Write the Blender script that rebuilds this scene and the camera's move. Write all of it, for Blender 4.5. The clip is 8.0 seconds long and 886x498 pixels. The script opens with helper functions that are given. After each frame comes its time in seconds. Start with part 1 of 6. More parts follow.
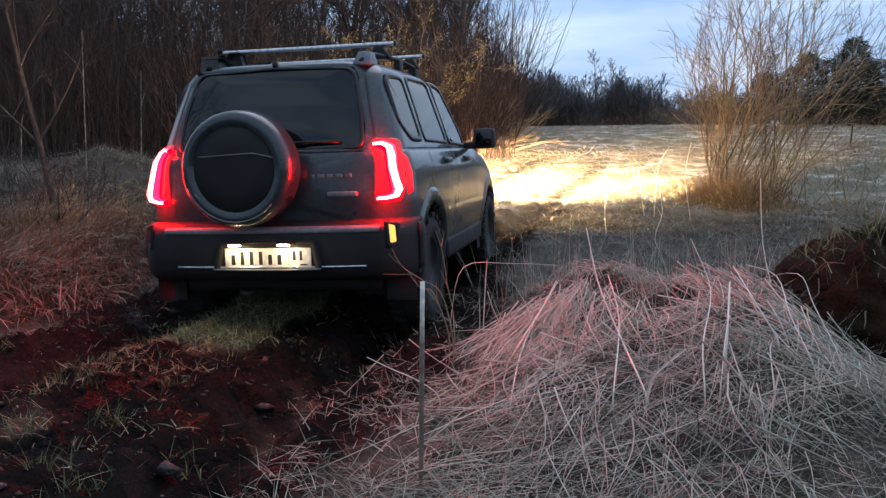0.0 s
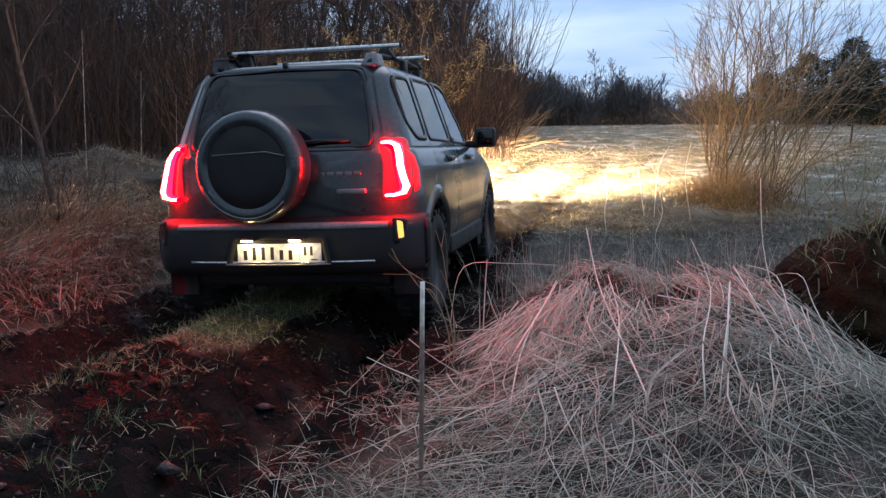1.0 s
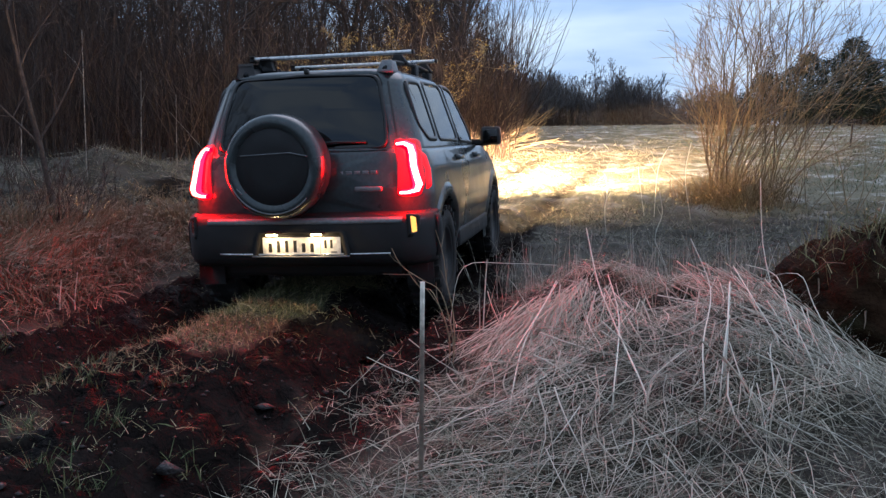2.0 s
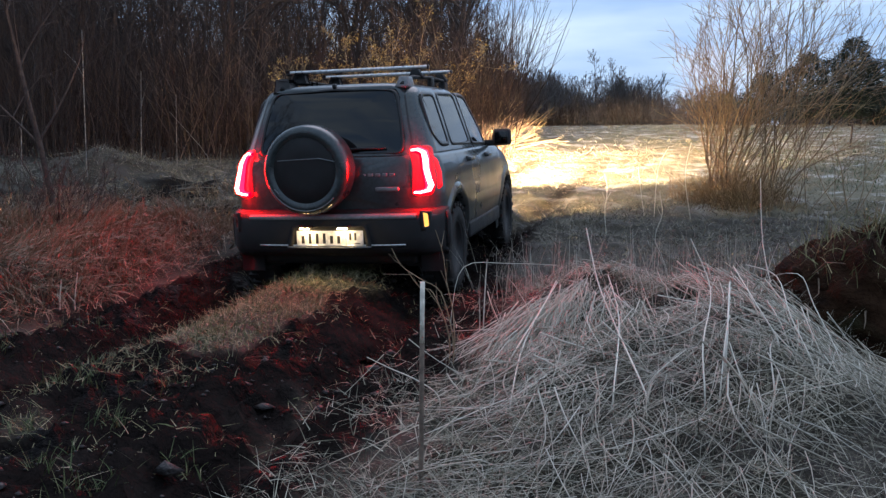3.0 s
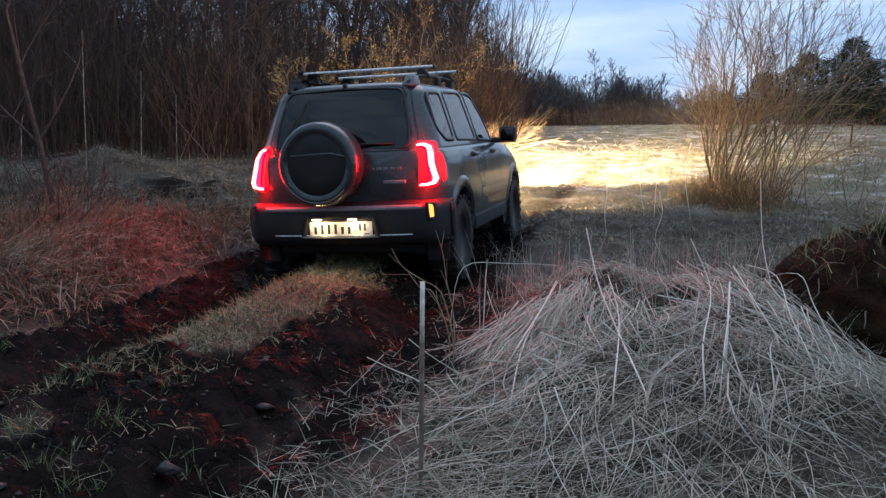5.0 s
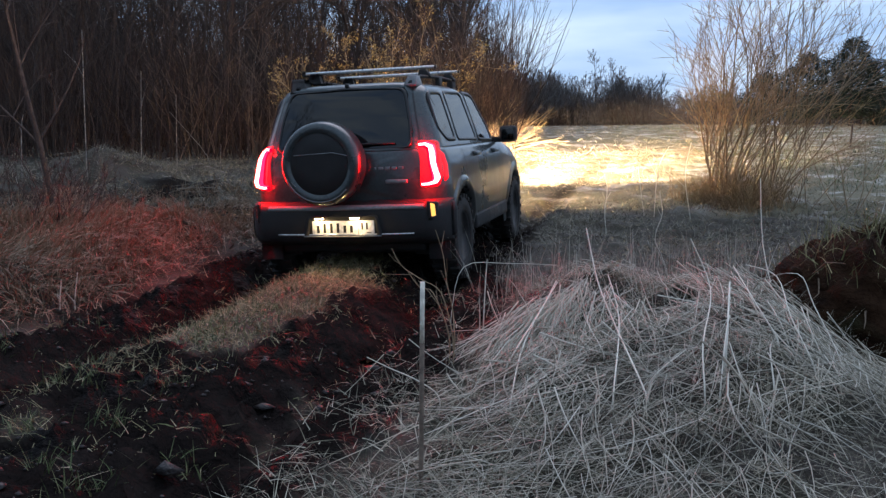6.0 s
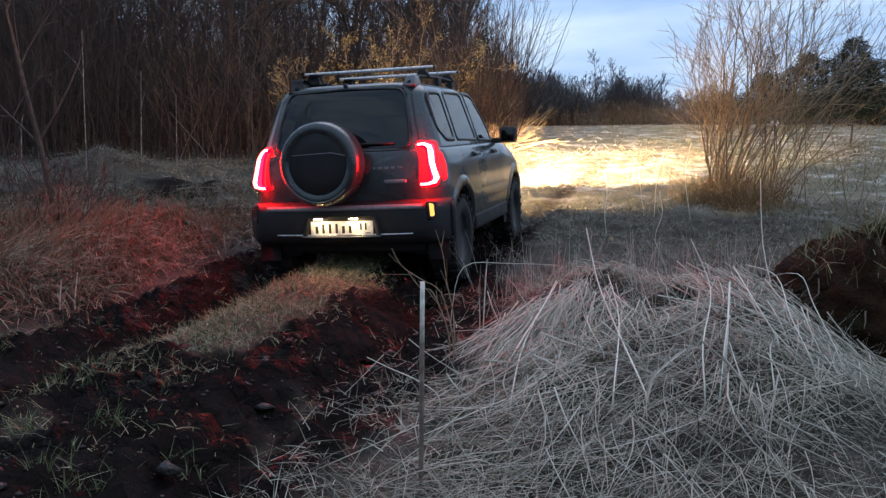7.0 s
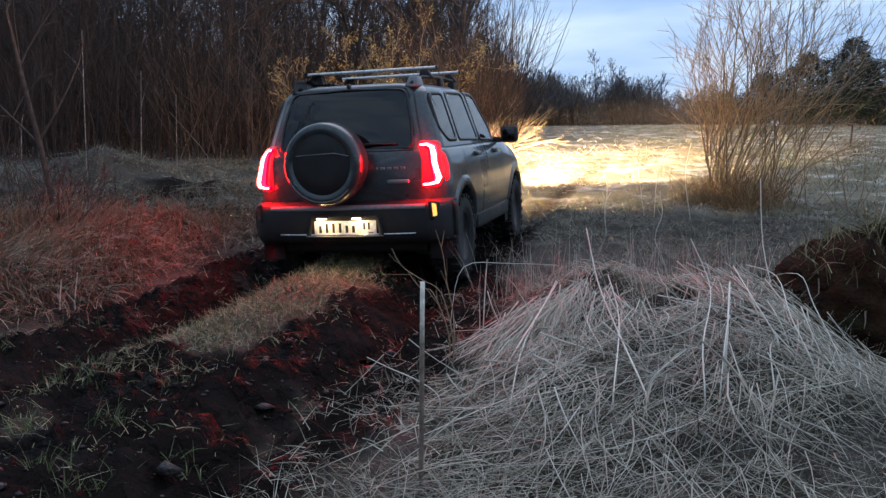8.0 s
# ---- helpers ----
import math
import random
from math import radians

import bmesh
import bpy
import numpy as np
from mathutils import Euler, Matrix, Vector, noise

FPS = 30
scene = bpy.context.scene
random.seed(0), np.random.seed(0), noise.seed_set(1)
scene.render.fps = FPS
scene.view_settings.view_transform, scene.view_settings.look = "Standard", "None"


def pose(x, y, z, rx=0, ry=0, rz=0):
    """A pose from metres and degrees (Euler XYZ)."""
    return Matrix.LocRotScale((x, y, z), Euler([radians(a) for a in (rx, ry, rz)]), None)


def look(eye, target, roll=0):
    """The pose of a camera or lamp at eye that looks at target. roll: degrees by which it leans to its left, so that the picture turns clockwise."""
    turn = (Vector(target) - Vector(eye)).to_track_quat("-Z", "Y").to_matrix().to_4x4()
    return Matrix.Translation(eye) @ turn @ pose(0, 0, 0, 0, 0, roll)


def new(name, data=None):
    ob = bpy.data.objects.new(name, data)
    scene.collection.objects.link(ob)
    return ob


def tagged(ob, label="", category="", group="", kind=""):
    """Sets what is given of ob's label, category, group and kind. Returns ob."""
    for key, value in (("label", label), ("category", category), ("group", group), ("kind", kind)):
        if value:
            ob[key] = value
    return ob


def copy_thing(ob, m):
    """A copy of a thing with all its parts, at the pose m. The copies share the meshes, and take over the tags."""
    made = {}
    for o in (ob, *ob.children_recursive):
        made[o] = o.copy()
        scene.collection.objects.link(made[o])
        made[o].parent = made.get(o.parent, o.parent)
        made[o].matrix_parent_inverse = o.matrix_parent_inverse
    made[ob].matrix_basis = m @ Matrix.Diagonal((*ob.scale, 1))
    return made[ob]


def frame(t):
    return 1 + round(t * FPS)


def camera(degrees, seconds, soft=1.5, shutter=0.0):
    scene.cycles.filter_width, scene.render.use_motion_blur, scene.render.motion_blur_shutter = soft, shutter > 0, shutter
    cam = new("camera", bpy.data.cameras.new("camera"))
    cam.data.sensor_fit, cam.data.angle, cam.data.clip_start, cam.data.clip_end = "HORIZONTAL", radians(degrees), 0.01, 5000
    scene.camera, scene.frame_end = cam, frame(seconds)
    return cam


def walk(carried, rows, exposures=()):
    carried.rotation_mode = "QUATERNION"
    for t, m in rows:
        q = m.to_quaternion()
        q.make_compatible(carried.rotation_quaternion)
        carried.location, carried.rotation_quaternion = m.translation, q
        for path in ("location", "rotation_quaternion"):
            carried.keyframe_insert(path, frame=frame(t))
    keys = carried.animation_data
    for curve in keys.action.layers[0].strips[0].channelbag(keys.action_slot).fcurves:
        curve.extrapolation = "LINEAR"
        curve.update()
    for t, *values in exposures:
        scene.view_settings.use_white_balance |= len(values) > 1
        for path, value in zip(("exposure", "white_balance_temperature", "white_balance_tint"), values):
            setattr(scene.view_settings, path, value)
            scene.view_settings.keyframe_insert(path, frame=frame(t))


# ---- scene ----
# ---- camera: hand-held height, standing still ----
EYE = (0.0, 0.0, 1.26)
TILT = 7.81
cam = camera(53.6, 8.0, soft=1.4, shutter=0.4)
walk(cam, [(0.0, pose(*EYE, 90 - TILT, 0, 0)), (8.0, pose(*EYE, 90 - TILT, 0, 0))],
     exposures=[(0.0, 0.34, 6500, 14), (8.0, 0.34, 6500, 14)])

# ---- light: dusk under a broken overcast ----
SUN_UP, SUN_TURN = radians(55), radians(18)
world = bpy.data.worlds.new("dusk_sky")
scene.world = world
world.use_nodes = True
wn = world.node_tree
wn.nodes.clear()
wout = wn.nodes.new("ShaderNodeOutputWorld")
wbg = wn.nodes.new("ShaderNodeBackground")
wsky = wn.nodes.new("ShaderNodeTexSky")
wsky.sky_type, wsky.sun_disc = "NISHITA", False
wsky.sun_elevation, wsky.sun_rotation = SUN_UP, SUN_TURN
wsky.air_density, wsky.dust_density, wsky.ozone_density = 1.0, 1.0, 3.0
wco = wn.nodes.new("ShaderNodeTexCoord")
wmap = wn.nodes.new("ShaderNodeMapping")
wmap.inputs["Scale"].default_value = (1.6, 1.6, 9.0)
wno = wn.nodes.new("ShaderNodeTexNoise")
wno.inputs["Scale"].default_value, wno.inputs["Detail"].default_value = 1.7, 5.0
wramp = wn.nodes.new("ShaderNodeValToRGB")
wramp.color_ramp.elements[0].position, wramp.color_ramp.elements[0].color = 0.36, (3.0, 4.8, 7.7, 1)
wramp.color_ramp.elements[1].position, wramp.color_ramp.elements[1].color = 0.62, (5.9, 7.6, 9.4, 1)
wmix = wn.nodes.new("ShaderNodeMixRGB")
wmix.inputs["Fac"].default_value = 0.93
wn.links.new(wco.outputs["Generated"], wmap.inputs["Vector"])
wn.links.new(wmap.outputs["Vector"], wno.inputs["Vector"])
wn.links.new(wno.outputs["Fac"], wramp.inputs["Fac"])
wn.links.new(wsky.outputs["Color"], wmix.inputs["Color1"])
wn.links.new(wramp.outputs["Color"], wmix.inputs["Color2"])
# twilight: the sky fades smoothly away from the bright western side ahead
wdot = wn.nodes.new("ShaderNodeVectorMath")
wdot.operation = "DOT_PRODUCT"
wdot.inputs[1].default_value = (0.30, 0.95, 0.0)
wfade = wn.nodes.new("ShaderNodeMapRange")
wfade.interpolation_type = "SMOOTHSTEP"
wfade.inputs["From Min"].default_value, wfade.inputs["From Max"].default_value = -0.9, 0.9
wfade.inputs["To Min"].default_value, wfade.inputs["To Max"].default_value = 0.78, 1.0
wdim = wn.nodes.new("ShaderNodeMixRGB")
wdim.blend_type = "MULTIPLY"
wdim.inputs["Fac"].default_value = 1.0
wn.links.new(wco.outputs["Generated"], wdot.inputs[0])
wn.links.new(wdot.outputs["Value"], wfade.inputs["Value"])
wn.links.new(wmix.outputs["Color"], wdim.inputs["Color1"])
wn.links.new(wfade.outputs["Result"], wdim.inputs["Color2"])
wn.links.new(wdim.outputs["Color"], wbg.inputs["Color"])
wn.links.new(wbg.outputs["Background"], wout.inputs["Surface"])
wbg.inputs["Strength"].default_value = 0.1

sun = new("sun", bpy.data.lights.new("sun", "SUN"))
sun.data.energy, sun.data.angle, sun.data.color = 0.62, radians(50), (0.97, 0.90, 1.0)
sun.matrix_world = look((0, 0, 0), (-math.sin(SUN_TURN), -math.cos(SUN_TURN), -math.tan(SUN_UP)))


# ---- materials ----
def surface(name, colours, scale=8.0, rough=(0.7, 0.95), bump=0.3, fine=40.0, metal=0.0, island=False, piece=False, coat=0.0, dirt=None, stretch=(1, 1, 1)):
    """A procedural surface: a ramp of colours over two scales of noise, uneven roughness and relief."""
    m = bpy.data.materials.new(name)
    m.use_nodes = True
    nt = m.node_tree
    b = nt.nodes["Principled BSDF"]
    co = nt.nodes.new("ShaderNodeTexCoord")
    mp = nt.nodes.new("ShaderNodeMapping")
    mp.inputs["Scale"].default_value = stretch
    nt.links.new(co.outputs["Object"], mp.inputs["Vector"])
    n1 = nt.nodes.new("ShaderNodeTexNoise")
    n1.inputs["Scale"].default_value, n1.inputs["Detail"].default_value = scale, 6.0
    n2 = nt.nodes.new("ShaderNodeTexNoise")
    n2.inputs["Scale"].default_value, n2.inputs["Detail"].default_value = fine, 4.0
    for n in (n1, n2):
        nt.links.new(mp.outputs["Vector"], n.inputs["Vector"])
    ramp = nt.nodes.new("ShaderNodeValToRGB")
    while len(ramp.color_ramp.elements) < len(colours):
        ramp.color_ramp.elements.new(0.5)
    for i, c in enumerate(colours):
        e = ramp.color_ramp.elements[i]
        e.position = (0.3 + 0.4 * i / max(1, len(colours) - 1)) if not (island or piece) else i / max(1, len(colours) - 1)
        e.color = (*c, 1)
    fac = n1.outputs["Fac"]
    if island:
        fac = nt.nodes.new("ShaderNodeNewGeometry").outputs["Random Per Island"]
    elif piece:
        fac = nt.nodes.new("ShaderNodeObjectInfo").outputs["Random"]
    nt.links.new(fac, ramp.inputs["Fac"])
    mul = nt.nodes.new("ShaderNodeMixRGB")
    mul.blend_type = "MULTIPLY"
    mul.inputs["Fac"].default_value = 0.55
    r2 = nt.nodes.new("ShaderNodeValToRGB")
    r2.color_ramp.elements[0].position, r2.color_ramp.elements[0].color = 0.3, (0.45, 0.45, 0.45, 1)
    r2.color_ramp.elements[1].position, r2.color_ramp.elements[1].color = 0.7, (1.2, 1.2, 1.2, 1)
    nt.links.new((n1 if island or piece else n2).outputs["Fac"], r2.inputs["Fac"])
    nt.links.new(ramp.outputs["Color"], mul.inputs["Color1"])
    nt.links.new(r2.outputs["Color"], mul.inputs["Color2"])
    last = mul.outputs["Color"]
    if dirt:
        d = nt.nodes.new("ShaderNodeMixRGB")
        n3 = nt.nodes.new("ShaderNodeTexNoise")
        n3.inputs["Scale"].default_value, n3.inputs["Detail"].default_value = dirt[1], 8.0
        nt.links.new(co.outputs["Object"], n3.inputs["Vector"])
        r3 = nt.nodes.new("ShaderNodeValToRGB")
        r3.color_ramp.elements[0].position, r3.color_ramp.elements[1].position = dirt[2], dirt[2] + 0.18
        nt.links.new(n3.outputs["Fac"], r3.inputs["Fac"])
        nt.links.new(r3.outputs["Color"], d.inputs["Fac"])
        nt.links.new(last, d.inputs["Color1"])
        d.inputs["Color2"].default_value = (*dirt[0], 1)
        last = d.outputs["Color"]
    nt.links.new(last, b.inputs["Base Color"])
    rr = nt.nodes.new("ShaderNodeMapRange")
    rr.inputs["From Min"].default_value, rr.inputs["From Max"].default_value = 0.3, 0.7
    rr.inputs["To Min"].default_value, rr.inputs["To Max"].default_value = rough
    nt.links.new(n1.outputs["Fac"], rr.inputs["Value"])
    nt.links.new(rr.outputs["Result"], b.inputs["Roughness"])
    b.inputs["Metallic"].default_value = metal
    b.inputs["Coat Weight"].default_value = coat
    if bump:
        bp = nt.nodes.new("ShaderNodeBump")
        bp.inputs["Strength"].default_value, bp.inputs["Distance"].default_value = bump, 0.02
        nt.links.new(n2.outputs["Fac"], bp.inputs["Height"])
        nt.links.new(bp.outputs["Normal"], b.inputs["Normal"])
    return m


def glow(name, colour, strength, base=(0.3, 0.02, 0.02)):
    m = bpy.data.materials.new(name)
    m.use_nodes = True
    b = m.node_tree.nodes["Principled BSDF"]
    b.inputs["Base Color"].default_value = (*base, 1)
    b.inputs["Emission Color"].default_value = (*colour, 1)
    b.inputs["Emission Strength"].default_value = strength
    b.inputs["Roughness"].default_value = 0.25
    return m


STRAW = surface("dry_straw", [(0.05, 0.042, 0.026), (0.29, 0.26, 0.18), (0.14, 0.12, 0.08), (0.50, 0.46, 0.355), (0.09, 0.085, 0.05), (0.68, 0.63, 0.51), (0.19, 0.18, 0.115)], 2.0, (0.6, 0.9), 0.0, island=True)
FIELD = surface("field_straw", [(0.18, 0.145, 0.09), (0.30, 0.245, 0.155), (0.42, 0.35, 0.24)], 2.0, (0.6, 0.9), 0.0, island=True)
STALK = surface("pale_stalk", [(0.28, 0.24, 0.17), (0.64, 0.59, 0.48), (0.42, 0.37, 0.28), (0.80, 0.75, 0.64), (0.52, 0.47, 0.37), (0.78, 0.74, 0.64)], 3.0, (0.5, 0.8), 0.0, island=True)
OLIVE = surface("matted_olive_grass", [(0.12, 0.11, 0.05), (0.22, 0.19, 0.09), (0.15, 0.16, 0.06), (0.28, 0.23, 0.12)], 2.0, (0.6, 0.9), 0.0, island=True)
GREEN = surface("young_green_grass", [(0.05, 0.07, 0.022), (0.085, 0.11, 0.035), (0.15, 0.15, 0.065)], 2.0, (0.5, 0.8), 0.0, island=True)
BROWNLEAF = surface("brown_dead_grass", [(0.13, 0.085, 0.055), (0.27, 0.19, 0.125), (0.38, 0.28, 0.19), (0.48, 0.38, 0.28)], 2.0, (0.6, 0.9), 0.0, island=True)
BARK = surface("grey_brown_bark", [(0.035, 0.023, 0.019), (0.075, 0.05, 0.04), (0.115, 0.082, 0.066)], 12.0, (0.8, 0.95), 0.5, 60.0)
TWIG = surface("reddish_twig", [(0.034, 0.020, 0.016), (0.066, 0.039, 0.030), (0.10, 0.063, 0.046)], 2.0, (0.7, 0.9), 0.0, island=True)
WILLOW = surface("willow_bark", [(0.16, 0.10, 0.06), (0.27, 0.19, 0.11), (0.34, 0.26, 0.17)], 2.0, (0.6, 0.85), 0.0, island=True)
BIRCH = surface("birch_bark", [(0.06, 0.05, 0.045), (0.28, 0.25, 0.22), (0.42, 0.39, 0.35)], 14.0, (0.6, 0.8), 0.2)
NEEDLE = surface("dark_needles", [(0.012, 0.022, 0.012), (0.025, 0.04, 0.02), (0.04, 0.055, 0.03)], 2.0, (0.6, 0.8), 0.0, island=True)
DRYLEAF = surface("dry_yellow_leaf", [(0.30, 0.17, 0.05), (0.42, 0.27, 0.09), (0.50, 0.36, 0.14)], 2.0, (0.6, 0.8), 0.0, island=True)
SOIL = surface("dark_brown_soil", [(0.010, 0.005, 0.003), (0.027, 0.013, 0.007), (0.048, 0.025, 0.014)], 9.0, (0.8, 1.0), 0.8, 50.0, dirt=((0.035, 0.034, 0.017), 3.0, 0.60))
SOIL.node_tree.nodes["Principled BSDF"].inputs["Specular IOR Level"].default_value = 0.08


# ---- numeric helpers ----
rng = np.random.default_rng(7)


def vnoise(x, y, seed=0.0):
    """Smooth value noise in 0..1 over arrays."""
    x, y = np.asarray(x, float) + 37.2 + seed * 11.3, np.asarray(y, float) + 91.7 - seed * 7.9
    ix, iy = np.floor(x), np.floor(y)
    fx, fy = x - ix, y - iy
    fx, fy = fx * fx * (3 - 2 * fx), fy * fy * (3 - 2 * fy)

    def h(a, b):
        v = np.sin(a * 127.1 + b * 311.7) * 43758.5453
        return v - np.floor(v)
    return (h(ix, iy) * (1 - fx) + h(ix + 1, iy) * fx) * (1 - fy) + (h(ix, iy + 1) * (1 - fx) + h(ix + 1, iy + 1) * fx) * fy


def fbm(x, y, octaves=4, seed=0.0):
    s, a, t = 0.0, 0.5, 0.0
    for k in range(octaves):
        s = s + a * vnoise(np.asarray(x) * 2 ** k, np.asarray(y) * 2 ** k, seed + k)
        t, a = t + a, a / 2
    return s / t


def step(a, b, v):
    u = np.clip((np.asarray(v, float) - a) / (b - a), 0, 1)
    return u * u * (3 - 2 * u)


def rut_x(y):
    """The middle of the wheel rut that runs beside the straw mound."""
    return np.interp(y, [1.5, 2.5, 3.2, 3.8, 4.5, 5.5, 7.4, 9.9, 13, 20, 40], [-1.2, -0.98, -0.86, -0.74, -0.57, -0.27, 0.09, 0.75, 1.7, 3.6, 7])


def bank_x(y):
    """Where the mud ends at the verge under the wood."""
    return np.interp(y, [2, 4, 5.7, 6.8, 8, 10, 13, 20], [-3.3, -2.9, -2.5, -2.15, -2.05, -1.5, -0.7, 1.2])


def mud_mask(x, y):
    e = 0.5 * (fbm(x * 1.7, y * 1.7, 4, 3) - 0.5)
    wet = step(-0.12, 0.12, rut_x(y) + 0.52 + 0.1 * step(3.5, 4.5, y) - 0.2 * step(5.5, 8, y) - x + 0.6 * e) * step(-0.15, 0.15, x - bank_x(y) + e)
    wet = wet * (1 - step(9.0, 12.5, y + 3 * e))
    u = x - rut_x(y)
    strip = (0.55 + 0.9 * fbm(x * 2.3, y * 1.6, 3, 77)) * np.exp(-((u + 0.85 + 0.28 * (1 - step(3.6, 5.5, y))) / 0.36) ** 2) * step(3.9, 5.3, y + 1.6 * e)
    tail = np.maximum(np.exp(-(u / 0.22) ** 2), np.exp(-((u + 1.5) / 0.24) ** 2)) * step(8, 10, y) * (1 - step(16, 26, y)) * 0.75
    bare = 0.9 * step(0.57, 0.63, fbm(x * 0.8, y * 1.3, 3, 97)) * step(0.3, 0.8, bank_x(y) - x) * step(7.6, 8.6, y) * (1 - step(13, 16, y))
    wet = np.maximum(wet, bare)
    return np.clip(np.maximum(wet * (1 - 1.0 * step(0.40, 0.80, strip + 2.0 * e + 1.3 * (fbm(x * 5, y * 3, 3, 78) - 0.5))), tail), 0, 1)


def height(x, y):
    x, y = np.asarray(x, float), np.asarray(y, float)
    z = 0.036 * 0.5 * ((y - 6) + np.sqrt((y - 6) ** 2 + 4)) * (1 - step(30, 60, y)) + 1.36 * step(30, 60, y)
    # field swells and hummocks
    z = z + 0.22 * (fbm(x * 0.13, y * 0.13, 3, 1) - 0.5) * step(8, 20, y) + 0.12 * (fbm(x * 0.8, y * 0.8, 3, 2) - 0.5) * step(0.4, 1.6, np.abs(x - rut_x(y) + 0.7) - 0.9)
    z = z + (0.10 * (fbm(x * 1.1, y * 1.1, 3, 61) - 0.5) + 0.07 * (np.abs(fbm(x * 2.6, y * 2.6, 3, 62) - 0.5) * 3 - 0.4)) * step(7.5, 10, y) * (1 - step(35, 50, y)) * step(-2.5, -0.5, x - 0.05 * y)
    u = x - rut_x(y)
    near = 1 - step(9, 15, y)
    # two ruts with thrown-up shoulders, and the hump between them
    z = z - near * (0.135 * np.exp(-(u / 0.20) ** 2) + 0.13 * np.exp(-((u + 1.5) / 0.24) ** 2))
    z = z + near * (0.06 * np.exp(-((u - 0.33) / 0.12) ** 2) + 0.03 * np.exp(-((u + 0.36) / 0.13) ** 2) + 0.05 * np.exp(-((u + 1.9) / 0.2) ** 2) + 0.03 * np.exp(-((u + 1.1) / 0.15) ** 2))
    z = z + 0.085 * np.exp(-((u + 0.80) / 0.42) ** 2) * np.exp(-((y - 6.3) / 2.2) ** 2)
    m = mud_mask(x, y) * near
    z = z + m * (0.11 * (fbm(u * 4.2, y * 0.7, 3, 5) - 0.5) + 0.085 * (fbm(x * 8, y * 5, 3, 6) - 0.5))
    z = z + m * 0.05 * (np.abs(fbm(x * 14, y * 9, 2, 16) - 0.5) * 4 - 0.6)
    # straw mound beside the track
    dx, dy = (x - 1.45) / np.where(x < 1.45, 1.0, 0.52), (y - 5.15) / np.where(y < 5.15, 2.3, 1.0)
    z = z + 0.325 * np.exp(-(np.abs(dx) ** 3.4 + np.abs(dy) ** 2.4)) * (0.6 + 0.8 * fbm(x * 1.7, y * 1.7, 4, 8)) * step(-0.05, 0.35, x - rut_x(y) - 0.3)
    z = z - 0.15 * np.exp(-(((x - 1.22) / 0.27) ** 2 + ((y - 4.72) / 0.30) ** 2)) - 0.05 * np.exp(-(((x - 1.40) / 0.3) ** 2 + ((y - 5.4) / 0.4) ** 2))
    tuft = step(0.1, 0.5, x - rut_x(y) - 0.4) * step(2.0, 2.6, y) * (1 - step(5.6, 6.2, y)) * (1 - step(3.0, 3.6, x))
    z = z + tuft * (0.10 * (fbm(x * 3.1, y * 2.6, 3, 65) - 0.5) + 0.045 * (np.abs(fbm(x * 6.5, y * 5.5, 2, 66) - 0.5) * 4 - 0.8))
    rough = step(7.2, 9, y) * (1 - step(20, 24, y)) * step(0.1, 0.8, bank_x(y) - x)
    z = z + rough * (0.30 * (fbm(x * 0.75, y * 0.55, 3, 63) - 0.5) + 0.16 * (np.abs(fbm(x * 1.7, y * 1.2, 3, 64) - 0.5) * 3 - 0.4))
    # grassy bank under the wood, with a heap further back
    z = z + 0.26 * step(0, 0.7, bank_x(y) - x) * (1 - step(8.2, 10.5, y)) * (0.6 + 0.8 * fbm(x, y, 3, 9))
    z = z + 0.55 * np.exp(-(((x + 6.3) / 0.95) ** 2 + ((y - 16) / 1.0) ** 2)) + 0.3 * np.exp(-(((x + 4.2) / 1.2) ** 2 + ((y - 13.2) / 0.8) ** 2))
    return z


def mesh_object(name, verts, faces, material, parent=None, label="", smooth=False):
    me = bpy.data.meshes.new(name)
    if isinstance(faces, np.ndarray):
        nf, k = faces.shape
        me.vertices.add(len(verts))
        me.vertices.foreach_set("co", np.asarray(verts, np.float32).ravel())
        me.loops.add(nf * k)
        me.loops.foreach_set("vertex_index", faces.astype(np.int32).ravel())
        me.polygons.add(nf)
        me.polygons.foreach_set("loop_start", np.arange(0, nf * k, k, dtype=np.int32))
        me.update(calc_edges=True)
        me.validate()
    else:
        me.from_pydata([tuple(v) for v in verts], [], faces)
    if smooth:
        me.polygons.foreach_set("use_smooth", np.ones(len(me.polygons), bool))
    me.materials.append(material)
    ob = new(name, me)
    if parent is not None:
        ob.parent = parent
    if label:
        tagged(ob, label)
    return ob


